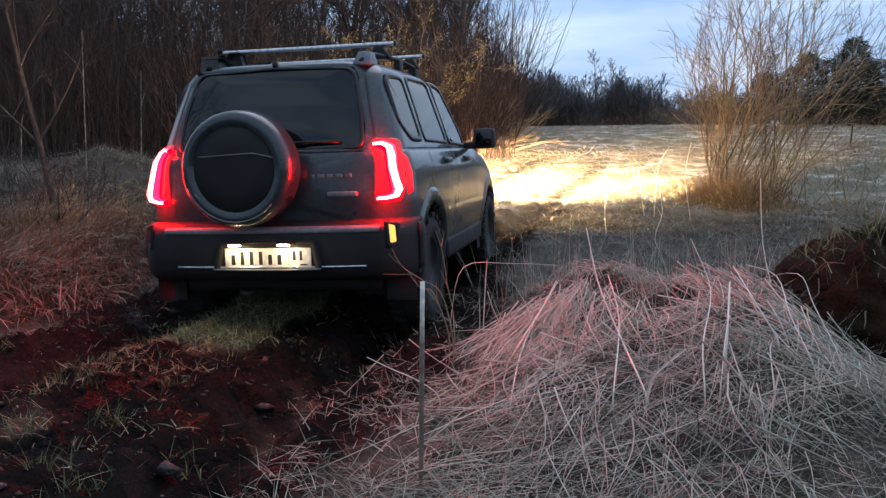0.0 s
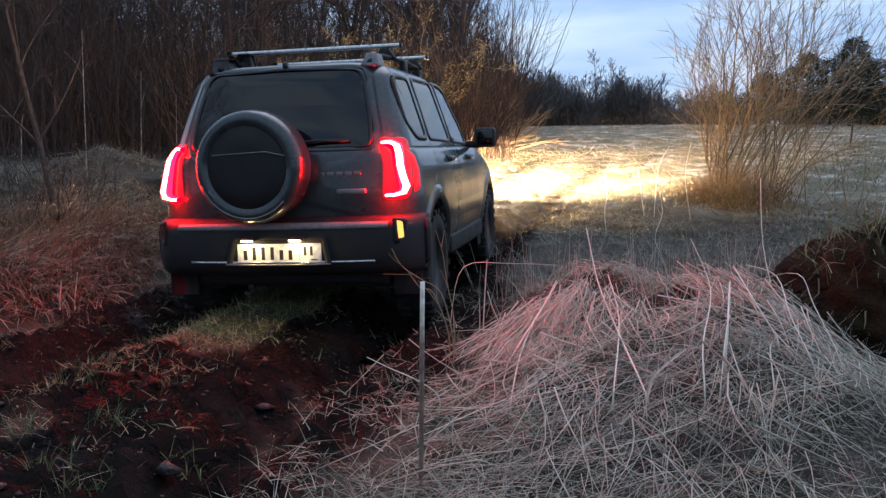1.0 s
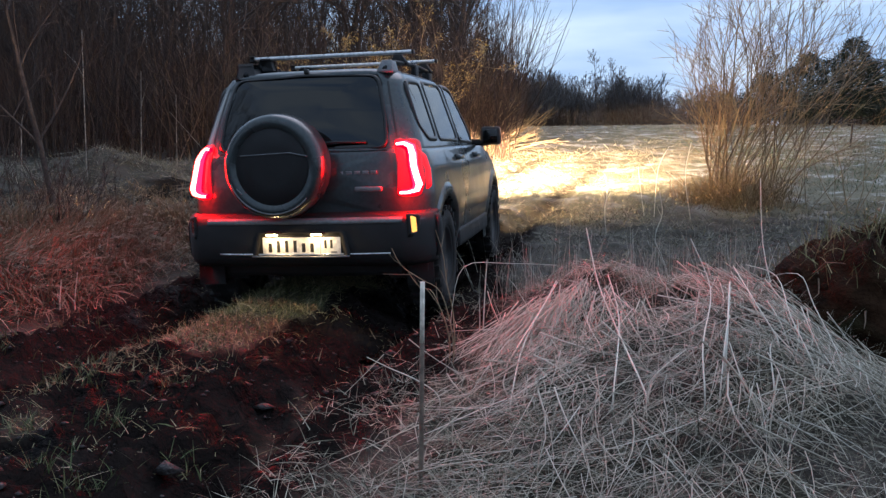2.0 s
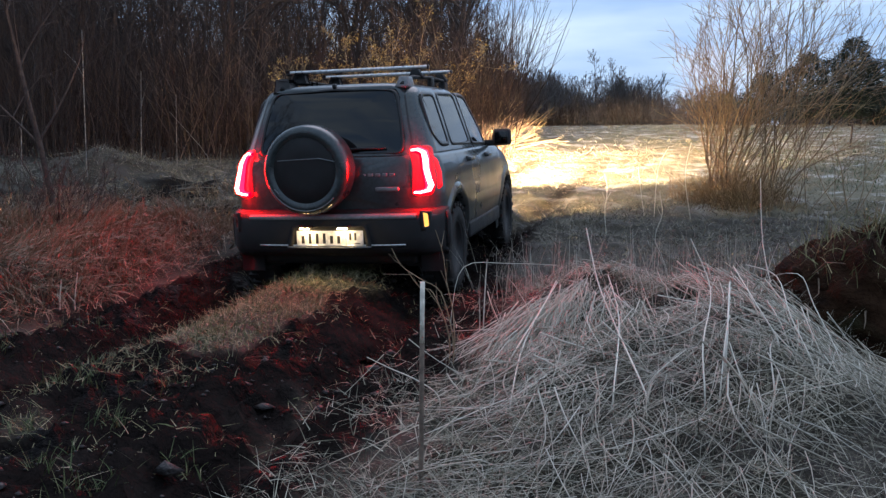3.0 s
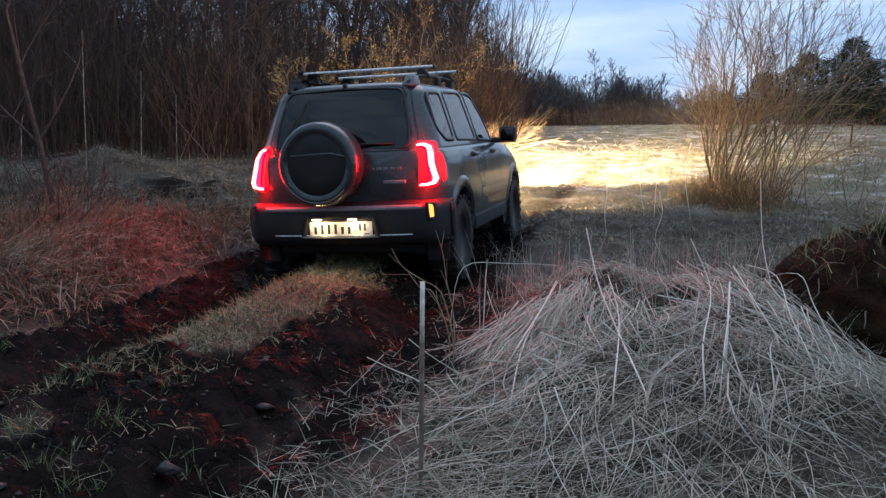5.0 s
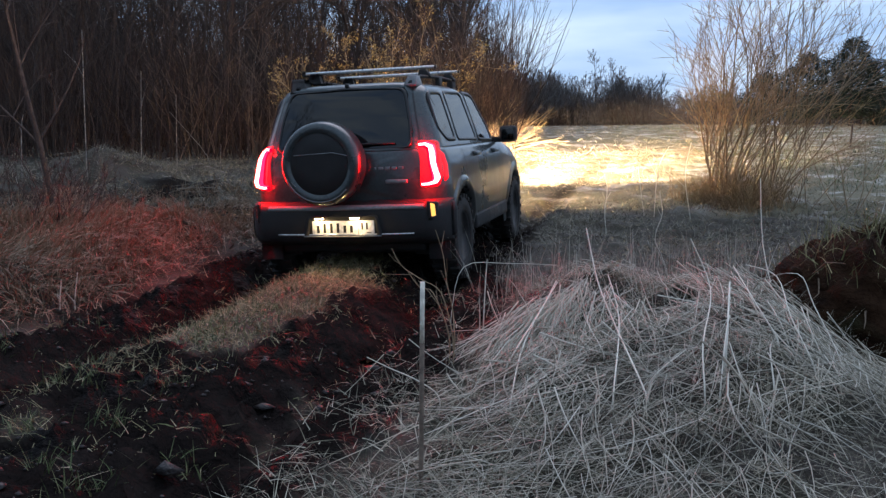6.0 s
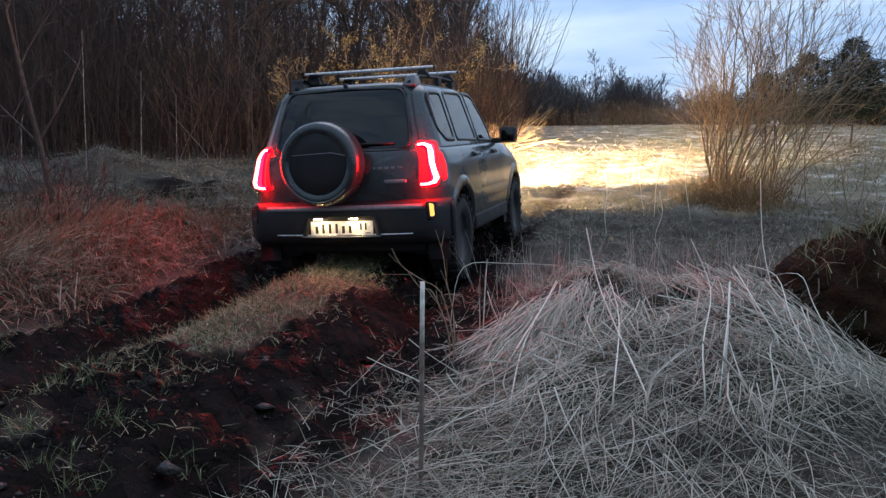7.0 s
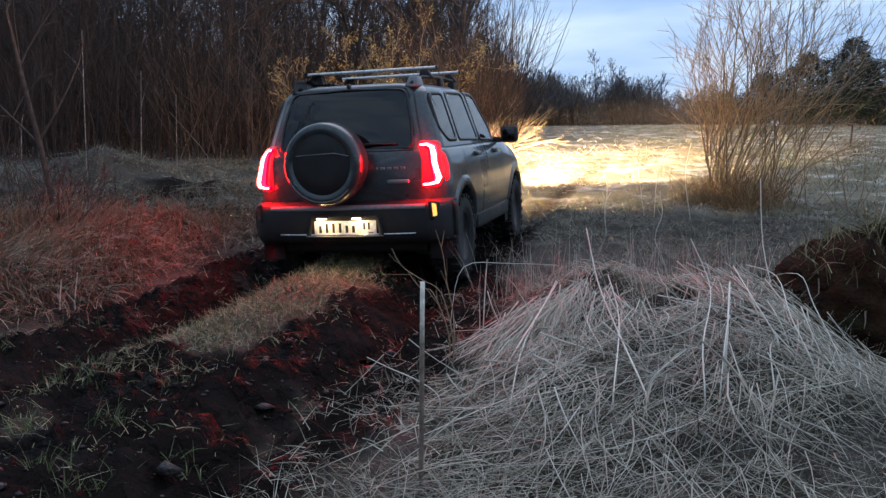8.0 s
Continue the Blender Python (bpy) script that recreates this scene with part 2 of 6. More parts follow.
# ---- the ground: one sheet out to the horizon ----
def mud_material():
    m = surface("ground_earth", [(0.018, 0.013, 0.009), (0.040, 0.031, 0.021), (0.026, 0.024, 0.013), (0.062, 0.050, 0.034)], 3.0, (0.8, 1.0), 0.6, 60.0)
    nt = m.node_tree
    dry = nt.nodes["Principled BSDF"]
    out = nt.nodes["Material Output"]
    wet = nt.nodes.new("ShaderNodeBsdfPrincipled")
    co = nt.nodes.new("ShaderNodeTexCoord")
    # thatch near the track, bleached turf out in the field
    turf = nt.nodes.new("ShaderNodeValToRGB")
    for e, (pos, c) in zip((turf.color_ramp.elements[0], turf.color_ramp.elements[1], turf.color_ramp.elements.new(0.5)), ((0.3, (0.085, 0.078, 0.042, 1)), (0.72, (0.24, 0.195, 0.12, 1)), (0.5, (0.155, 0.135, 0.078, 1)))):
        e.position, e.color = pos, c
    n0 = nt.nodes.new("ShaderNodeTexNoise")
    n0.inputs["Scale"].default_value, n0.inputs["Detail"].default_value = 1.6, 9.0
    nt.links.new(co.outputs["Object"], n0.inputs["Vector"])
    nt.links.new(n0.outputs["Fac"], turf.inputs["Fac"])
    zone = nt.nodes.new("ShaderNodeAttribute")
    zone.attribute_name = "field"
    pick = nt.nodes.new("ShaderNodeMixRGB")
    old = dry.inputs["Base Color"].links[0].from_socket
    nt.links.new(zone.outputs["Fac"], pick.inputs["Fac"])
    nt.links.new(old, pick.inputs["Color1"])
    nt.links.new(turf.outputs["Color"], pick.inputs["Color2"])
    nt.links.new(pick.outputs["Color"], dry.inputs["Base Color"])
    n1 = nt.nodes.new("ShaderNodeTexNoise")
    n1.inputs["Scale"].default_value, n1.inputs["Detail"].default_value = 2.3, 7.0
    n2 = nt.nodes.new("ShaderNodeTexNoise")
    n2.inputs["Scale"].default_value, n2.inputs["Detail"].default_value = 13.0, 5.0
    for n in (n1, n2):
        nt.links.new(co.outputs["Object"], n.inputs["Vector"])
    ramp = nt.nodes.new("ShaderNodeValToRGB")
    ramp.color_ramp.elements[0].position, ramp.color_ramp.elements[0].color = 0.35, (0.0045, 0.0036, 0.0035, 1)
    ramp.color_ramp.elements[1].position, ramp.color_ramp.elements[1].color = 0.68, (0.0230, 0.0180, 0.0165, 1)
    nt.links.new(n1.outputs["Fac"], ramp.inputs["Fac"])
    nt.links.new(ramp.outputs["Color"], wet.inputs["Base Color"])
    rr = nt.nodes.new("ShaderNodeMapRange")
    rr.inputs["From Min"].default_value, rr.inputs["From Max"].default_value = 0.38, 0.62
    rr.inputs["To Min"].default_value, rr.inputs["To Max"].default_value = 0.35, 0.95
    nt.links.new(n1.outputs["Fac"], rr.inputs["Value"])
    nt.links.new(rr.outputs["Result"], wet.inputs["Roughness"])
    sheen = nt.nodes.new("ShaderNodeMapRange")
    sheen.inputs["From Min"].default_value, sheen.inputs["From Max"].default_value = 0.28, 0.50
    sheen.inputs["To Min"].default_value, sheen.inputs["To Max"].default_value = 0.04, 0.0
    nt.links.new(n1.outputs["Fac"], sheen.inputs["Value"])
    nt.links.new(sheen.outputs["Result"], wet.inputs["Specular IOR Level"])
    bp = nt.nodes.new("ShaderNodeBump")
    bp.inputs["Strength"].default_value, bp.inputs["Distance"].default_value = 1.0, 0.08
    nt.links.new(n2.outputs["Fac"], bp.inputs["Height"])
    nt.links.new(bp.outputs["Normal"], wet.inputs["Normal"])
    at = nt.nodes.new("ShaderNodeAttribute")
    at.attribute_name = "mud"
    mix = nt.nodes.new("ShaderNodeMixShader")
    nt.links.new(at.outputs["Fac"], mix.inputs["Fac"])
    nt.links.new(dry.outputs["BSDF"], mix.inputs[1])
    nt.links.new(wet.outputs["BSDF"], mix.inputs[2])
    nt.links.new(mix.outputs["Shader"], out.inputs["Surface"])
    return m


def spaced(a, b, d, lo, hi, grow):
    mid = np.arange(a, b, d)
    left, right, s = [], [], d
    v = a
    while v > lo:
        s *= grow
        v -= s
        left.append(v)
    v, s = b, d
    while v < hi:
        right.append(v)
        s *= grow
        v += s
    return np.array(left[::-1] + list(mid) + right)


def build_ground():
    xs, ys = spaced(-3.3, 3.3, 0.032, -900, 900, 1.05), spaced(2.4, 9.5, 0.033, -60, 2500, 1.025)
    gx, gy = np.meshgrid(xs, ys)
    gz = height(gx, gy)
    v = np.stack([gx, gy, gz], -1).reshape(-1, 3)
    n = len(xs)
    i = (np.arange(len(ys) - 1)[:, None] * n + np.arange(n - 1)[None, :]).ravel()
    ob = mesh_object("ground", v, np.stack([i, i + 1, i + n + 1, i + n], -1), mud_material(), smooth=True)
    a = ob.data.attributes.new("mud", "FLOAT", "POINT")
    a.data.foreach_set("value", mud_mask(gx, gy).ravel().astype(np.float32))
    a = ob.data.attributes.new("field", "FLOAT", "POINT")
    a.data.foreach_set("value", (step(10.2, 12.5, gy + 3 * (fbm(gx, gy, 3, 51) - 0.5)) * step(-3.5, -0.5, gx - 0.05 * gy + fbm(gx, gy, 3, 52))).ravel().astype(np.float32))
    return tagged(ob, "rutted wet mud track through a dry grass field", "ground", kind="structure")


build_ground()


# ---- grass, straw and stalks ----
def ribbons(name, roots, azimuth, tilt, length, width, droop, material, segs=3, twist=0.6):
    """Curved tapering blades: each leans by tilt, and bends over by droop towards its tip (radians)."""
    n = len(roots)
    tilt, droop = np.broadcast_to(tilt, n).astype(float), np.broadcast_to(droop, n).astype(float)
    side = azimuth + np.pi / 2 + rng.normal(0, twist, n)
    sv = np.stack([np.cos(side), np.sin(side), rng.normal(0, 0.35, n)], -1)
    p = np.array(roots, float)
    pts, wid = [p], [width]
    for k in range(segs):
        a = tilt + droop * (k + 0.5) / segs
        d = np.stack([np.cos(azimuth) * np.sin(a), np.sin(azimuth) * np.sin(a), np.cos(a)], -1)
        p = p + d * (length / segs)[:, None]
        pts.append(p)
        wid.append(width * (1 - 0.85 * (k + 1) / segs))
    v = np.stack([np.stack([q - sv * (w / 2)[:, None], q + sv * (w / 2)[:, None]], 1) for q, w in zip(pts, wid)], 1)
    v = v.reshape(n, (segs + 1) * 2, 3)
    base = (np.arange(n) * (segs + 1) * 2)[:, None]
    f = np.concatenate([base + np.array([2 * k, 2 * k + 1, 2 * k + 3, 2 * k + 2]) for k in range(segs)], 1).reshape(-1, 4)
    return mesh_object(name, v.reshape(-1, 3), f, material)


def scatter(n, x0, x1, y0, y1, density):
    """n places in a rectangle, kept by a density in 0..1."""
    x, y = rng.uniform(x0, x1, n), rng.uniform(y0, y1, n)
    keep = rng.random(n) < density(x, y)
    x, y = x[keep], y[keep]
    return x, y, np.stack([x, y, height(x, y)], -1)


def on_mound(x, y):
    return step(0.0, 0.35, x - np.interp(y, [2, 2.9, 3.7, 4.5, 5.6, 6.9, 9], [-0.58, -0.44, -0.26, 0.10, 0.34, 0.46, 0.7]) + 0.3 * (fbm(x * 2.4, y * 2.4, 3, 4) - 0.5)) * (1 - step(5.7, 6.3, y)) * step(0.6, 2.3, y) * (1 - step(4.0, 4.4, y) * step(1.75, 1.95, x))


def draped(name, x0, y0, azimuth, length, width, lift0, lift1, material, segs=4):
    """Stiff stalks that lie from a higher place to a lower one and bridge the hollows between."""
    n = len(x0)
    x1, y1 = x0 + np.cos(azimuth) * length, y0 + np.sin(azimuth) * length
    z0, z1 = height(x0, y0) + lift0, height(x1, y1) + lift1
    bow = rng.normal(0, 0.075, n) * length
    side = azimuth + np.pi / 2
    rows = []
    for k in range(segs + 1):
        t = k / segs
        x, y = x0 + (x1 - x0) * t + np.cos(side) * bow * 4 * t * (1 - t), y0 + (y1 - y0) * t + np.sin(side) * bow * 4 * t * (1 - t)
        z = np.maximum(z0 + (z1 - z0) * t, height(x, y) + 0.012)
        p = np.stack([x, y, z], -1)
        w = (width * (1 - 0.6 * t) / 2)[:, None] * np.stack([np.cos(side), np.sin(side), np.full(n, 0.5)], -1)
        u = (width * (1 - 0.6 * t) / 2)[:, None] * np.stack([np.cos(azimuth) * 0.3, np.sin(azimuth) * 0.3, np.full(n, 1.0)], -1)
        rows.append(np.stack([p - w, p + w, p + u], 1))
    v = np.stack(rows, 1).reshape(n, (segs + 1) * 3, 3)
    base = (np.arange(n) * (segs + 1) * 3)[:, None]
    f = np.concatenate([base + np.array([3 * k + a, 3 * k + b, 3 * k + 3 + b, 3 * k + 3 + a]) for k in range(segs) for a, b in ((0, 1), (1, 2), (2, 0))], 1).reshape(-1, 4)
    return mesh_object(name, v.reshape(-1, 3), f, material)


def slide(x, y):
    """The way down the mound: to the track on one flank, to the viewer in front, outwards on the other flank."""
    return np.arctan2(-0.9 + 0.35 * np.abs(x - 1.3), np.clip((x - 1.25) * 1.1, -0.9, 0.8))


STRIPMIX = surface("trodden_olive_grass", [(0.11, 0.095, 0.04), (0.32, 0.27, 0.15), (0.12, 0.135, 0.045), (0.48, 0.42, 0.27), (0.17, 0.155, 0.065)], 2.0, (0.6, 0.9), 0.0, island=True)
WEATHERED = surface("weathered_grass", [(0.07, 0.06, 0.042), (0.20, 0.175, 0.135), (0.11, 0.11, 0.07), (0.38, 0.345, 0.285)], 2.0, (0.6, 0.9), 0.0, island=True)


def build_grass():
    # short matted straw on the mound and in front of it
    x, y, p = scatter(100000, -0.9, 3.6, 0.6, 6.6, lambda a, b: on_mound(a, b) * (1 - 0.8 * np.exp(-(((a - 1.42) / 0.32) ** 2 + ((b - 5.4) / 0.35) ** 2))) * (0.20 + 0.80 * step(0.42, 0.56, fbm(a * 3.6, b * 3.2, 3, 71))) * (1 - 0.6 * step(4.3, 4.9, b)))
    n = len(x)
    ob = ribbons("straw_mat", p + [0, 0, 0.012], rng.uniform(0, 6.283, n), np.clip(rng.normal(1.25, 0.3, n), 0.2, 1.65), rng.uniform(0.05, 0.24, n), rng.uniform(0.0016, 0.0048, n), rng.normal(0.35, 0.55, n), STRAW)
    tagged(ob, "matted grey-beige dry straw covering the mound", "dry grass", kind="stuff")
    x, y, p = scatter(34000, -0.4, 4.2, 1.6, 5.8, lambda a, b: on_mound(a, b) * (1 - step(0.45, 0.6, fbm(a * 3.6, b * 3.2, 3, 71))))
    n = len(x)
    ob = ribbons("dull_thatch", p + [0, 0, 0.008], rng.uniform(0, 6.283, n), np.clip(rng.normal(1.3, 0.28, n), 0.2, 1.65), rng.uniform(0.03, 0.14, n), rng.uniform(0.002, 0.005, n), rng.normal(0.4, 0.6, n), WEATHERED, segs=2)
    tagged(ob, "dull grey-green thatch in the mound's hollows", "dry grass", kind="stuff")
    x, y, p = scatter(9000, -1.0, 0.9, 2.3, 6.0, lambda a, b: on_mound(a + 0.38, b) * (1 - on_mound(a, b)) * (0.15 + 0.85 * step(0.45, 0.65, fbm(a * 3, b * 3, 2, 81))))
    n = len(x)
    ob = ribbons("loose_straw", p + [0, 0, 0.01], rng.uniform(0, 6.283, n), np.clip(rng.normal(1.35, 0.25, n), 0.3, 1.6), rng.uniform(0.04, 0.2, n), rng.uniform(0.0025, 0.005, n), rng.normal(0.25, 0.4, n), STRAW)
    tagged(ob, "loose dry straw scattered into the mud", "dry grass", kind="stuff")
    # long stalks sliding down the flanks
    x, y, p = scatter(5200, -0.1, 2.9, 2.3, 5.8, lambda a, b: on_mound(a - 0.3, b) * (1 - step(3.6, 4.1, b) * step(1.5, 1.8, a)) * (0.15 + 0.85 * step(0.45, 0.62, fbm(a * 1.5, b * 1.5, 2, 12))))
    n = len(x)
    ob = draped("fallen_stalks", x, y, slide(x, y) + rng.normal(0, 1.0, n), rng.uniform(0.08, 0.42, n), rng.uniform(0.0018, 0.005, n), rng.uniform(0.02, 0.12, n), rng.uniform(0.01, 0.06, n), STALK)
    tagged(ob, "long pale dry stalks fallen over the mound", "dry grass", kind="stuff")
    # sheaves of straight stalks bent down together
    def sheaf(count, cx, cy, sx, sy, way, long_, fan=0.16):
        return rng.normal(cx, sx, count), rng.normal(cy, sy, count), math.radians(way) + rng.normal(0, fan, count), rng.uniform(0.5, 1.15, count) * long_
    parts = [sheaf(230, 0.70, 5.0, 0.12, 0.10, 240, 0.85), sheaf(70, 0.52, 4.85, 0.08, 0.1, 236, 0.6), sheaf(90, 1.56, 4.95, 0.12, 0.08, -72, 0.75),
             sheaf(60, 1.45, 4.9, 0.10, 0.1, -85, 0.7, 0.25), sheaf(60, 0.80, 4.75, 0.16, 0.1, 255, 0.6, 0.3), sheaf(16, 1.15, 4.5, 0.2, 0.1, -100, 0.6, 0.5),
             sheaf(150, 1.0, 3.9, 0.55, 0.5, -95, 0.42, 1.0), sheaf(90, 1.7, 4.1, 0.3, 0.4, -60, 0.5, 0.6), sheaf(70, 0.45, 3.6, 0.25, 0.4, 215, 0.45, 0.7)]
    x, y, az, ln = (np.concatenate(v) for v in zip(*parts))
    n = len(x)
    ob = draped("stalk_sheaves", x, y, az, ln, rng.uniform(0.004, 0.0095, n), rng.uniform(0.02, 0.16, n), rng.uniform(0.0, 0.05, n), STALK)
    tagged(ob, "sheaves of long pale stalks bent over the mound's crest", "dry grass", kind="stuff")
    # flattened brown grass behind the hollow in the mound
    x, y = rng.normal(1.42, 0.24, 5200), rng.normal(5.42, 0.24, 5200)
    n = len(x)
    ob = ribbons("brown_mat", np.stack([x, y, height(x, y) + 0.012], -1), rng.uniform(0, 6.283, n), np.clip(rng.normal(1.35, 0.22, n), 0.3, 1.6), rng.uniform(0.03, 0.13, n), rng.uniform(0.0025, 0.006, n), rng.normal(0.3, 0.4, n), BROWNLEAF, segs=2)
    tagged(ob, "flattened brown dead grass behind the hollow", "dry grass", kind="stuff")
    # thin upright stems along the crest and beside it
    x, y, p = scatter(420, 0.2, 3.0, 4.4, 7.4, lambda a, b: 0.8 + 0 * a)
    n = len(x)
    ob = ribbons("upright_stems", p, rng.uniform(0, 6.283, n), np.abs(rng.normal(0.12, 0.2, n)), rng.uniform(0.15, 0.5, n), rng.uniform(0.003, 0.006, n), rng.normal(0.2, 0.35, n), STALK, segs=4)
    tagged(ob, "thin upright dry stems on the mound", "dry grass", kind="stuff")
    # verge under the wood
    x, y, p = scatter(90000, -7, -1.4, 4.6, 13, lambda a, b: step(0.0, 0.35, bank_x(b) - a + 0.4 * (fbm(a * 2, b * 2, 3, 13) - 0.5)) * (1 - 0.6 * step(8, 12, b)))
    n = len(x)
    tall = fbm(x * 1.1, y * 1.1, 3, 14)
    ob = ribbons("verge_grass", p, -0.9 + 4.2 * (fbm(x * 0.8, y * 0.8, 2, 83) - 0.5) + rng.normal(0, 0.45, n), np.clip(rng.normal(1.0, 0.3, n), 0.1, 1.5), (0.14 + 0.6 * tall * rng.random(n)) * (1 - 0.45 * step(8, 11, y)), rng.uniform(0.005, 0.011, n), rng.normal(0.7, 0.35, n), BROWNLEAF)
    tagged(ob, "tangled brown dead grass on the verge", "dry grass", kind="stuff")
    # open ground between the verge and the wood
    x, y, p = scatter(100000, -11, -0.5, 8, 21, lambda a, b: (1 - mud_mask(a, b)) * step(0, 0.3, bank_x(b) - a) * (0.05 + 0.95 * step(0.44, 0.6, fbm(a * 0.9, b * 0.9, 3, 75))))
    n = len(x)
    ob = ribbons("wood_edge_grass", p, rng.uniform(0, 6.283, n), np.clip(rng.normal(1.05, 0.35, n), 0.1, 1.6), rng.uniform(0.06, 0.26, n), rng.uniform(0.006, 0.012, n), rng.normal(0.5, 0.4, n), WEATHERED, segs=2)
    tagged(ob, "flattened grey-brown grass before the wood", "dry grass", kind="stuff")
    # pale sticks and stalks lying on the rough ground before the wood
    x, y, p = scatter(520, -8, -1.5, 8.2, 17, lambda a, b: step(0.2, 0.6, bank_x(b) - a) * (0.2 + 0.8 * step(0.45, 0.6, fbm(a, b, 2, 95))))
    n = len(x)
    ob = draped("fallen_sticks", x, y, rng.normal(0, 0.5, n), rng.uniform(0.2, 0.9, n), rng.uniform(0.007, 0.016, n), rng.uniform(0.01, 0.10, n), rng.uniform(0.01, 0.06, n), WEATHERED)
    tagged(ob, "pale dead sticks lying on the rough grass", "dead sticks", kind="stuff")
    # middle strip between the ruts
    x, y, p = scatter(110000, -3, 1.2, 2.6, 10, lambda a, b: (1 - mud_mask(a, b)) ** 1.5 * step(0.1, 0.3, rut_x(b) + 0.3 - a) * step(0, 0.2, a - bank_x(b)))
    n = len(x)
    ob = ribbons("strip_grass", p, rng.uniform(0, 6.283, n), rng.normal(1.2, 0.4, n), rng.uniform(0.02, 0.12, n) * (0.3 + 1.5 * fbm(x * 3, y * 3, 3, 79)), rng.uniform(0.003, 0.006, n), rng.normal(0.6, 0.5, n), STRIPMIX)
    tagged(ob, "short olive grass on the hump between the ruts", "grass", kind="stuff")
    xs, ys, ps = scatter(64000, -2.4, 0.6, 3.0, 9, lambda a, b: 0.6 * np.exp(-((a - rut_x(b) + 0.88) / 0.62) ** 2) * step(2.6, 4.6, b) * step(0.40, 0.60, fbm(a * 3, b * 3, 3, 85)))
    m = len(xs)
    tagged(ribbons("strip_edge_grass", ps, rng.uniform(0, 6.283, m), np.clip(rng.normal(1.1, 0.35, m), 0.1, 1.6), rng.uniform(0.02, 0.10, m), rng.uniform(0.003, 0.006, m), rng.normal(0.5, 0.4, m), STRIPMIX), "muddy grass along the hump", "grass", kind="stuff")
    k = rng.random(n) < 0.06 + 0.34 * step(0.52, 0.64, fbm(x * 1.4, y * 1.4, 2, 73))
    x, y, p = x[k], y[k], p[k]
    n = len(x)
    ob = ribbons("strip_green", p, rng.uniform(0, 6.283, n), rng.normal(0.7, 0.4, n), rng.uniform(0.03, 0.10, n), rng.uniform(0.003, 0.006, n), rng.normal(0.7, 0.4, n), GREEN)
    tagged(ob, "green blades among the olive grass", "grass", kind="stuff")
    # worn grass round the place where the viewer stands
    x, y, p = scatter(45000, -6, 8, -5, 3.2, lambda a, b: (1 - mud_mask(a, b)) * (0.3 + 0.7 * step(0.4, 0.6, fbm(a, b, 3, 91))))
    n = len(x)
    ob = ribbons("worn_grass", p, rng.uniform(0, 6.283, n), np.clip(rng.normal(1.15, 0.35, n), 0.1, 1.6), rng.uniform(0.04, 0.16, n), rng.uniform(0.004, 0.008, n), rng.normal(0.4, 0.4, n), WEATHERED, segs=2)
    tagged(ob, "worn grey-brown grass beside the mud track", "dry grass", kind="stuff")
    # trampled weathered grass between the mound and the field
    x, y, p = scatter(70000, -0.5, 8, 5.6, 13, lambda a, b: (1 - mud_mask(a, b)) * step(-0.1, 0.2, a - rut_x(b) - 0.2) * (0.35 + 0.65 * step(0.4, 0.6, fbm(a * 1.2, b * 1.2, 3, 74))) * (1 - step(11, 13, b)))
    n = len(x)
    ob = ribbons("trampled_grass", p, rng.uniform(0, 6.283, n), np.clip(rng.normal(1.15, 0.35, n), 0.1, 1.6), rng.uniform(0.04, 0.17, n), rng.uniform(0.004, 0.009, n), rng.normal(0.4, 0.4, n), WEATHERED, segs=2)
    tagged(ob, "trampled grey-brown grass beside the track", "dry grass", kind="stuff")
    # field beyond
    def far(a, b):
        return (1 - 0.85 * mud_mask(a, b)) * (0.3 + 0.7 * step(9, 13, b)) * (0.25 + 0.75 * step(0.35, 0.6, fbm(a * 0.9, b * 0.9, 3, 15)))
    x, y, p = scatter(110000, -6, 14, 6, 26, far)
    n = len(x)
    ob = ribbons("field_grass", p, rng.uniform(0, 6.283, n), np.clip(rng.normal(1.2, 0.3, n), 0.2, 1.6), rng.uniform(0.04, 0.15, n) * (0.6 + 0.8 * fbm(x * 0.7, y * 0.7, 2, 21)), rng.uniform(0.005, 0.012, n), rng.normal(0.4, 0.4, n), FIELD, segs=2)
    tagged(ob, "flattened pale dry grass over the field", "dry grass", kind="stuff")
    x, y, p = scatter(50000, -14, 40, 20, 60, lambda a, b: 0.3 + 0.7 * step(0.4, 0.6, fbm(a * 0.4, b * 0.4, 2, 17)))
    n = len(x)
    ob = ribbons("far_field_grass", p, rng.uniform(0, 6.283, n), np.clip(rng.normal(1.1, 0.3, n), 0.2, 1.6), rng.uniform(0.08, 0.22, n), rng.uniform(0.015, 0.035, n), rng.normal(0.4, 0.4, n), FIELD, segs=2)
    tagged(ob, "far pale dry grass of the field", "dry grass", kind="stuff")
    x, y, p = scatter(70000, 2, 26, 8, 40, lambda a, b: (0.15 + 0.85 * step(0.42, 0.58, fbm(a * 0.35, b * 0.35, 3, 19))) * step(3.0, 6.0, a - 0.1 * b))
    n = len(x)
    ob = ribbons("green_patches", p, rng.uniform(0, 6.283, n), rng.normal(0.7, 0.35, n), rng.uniform(0.06, 0.2, n), rng.uniform(0.006, 0.014, n), rng.normal(0.6, 0.4, n), GREEN, segs=2)
    tagged(ob, "dull green young grass patches in the field", "grass", kind="stuff")


rng = np.random.default_rng(21)
build_grass()


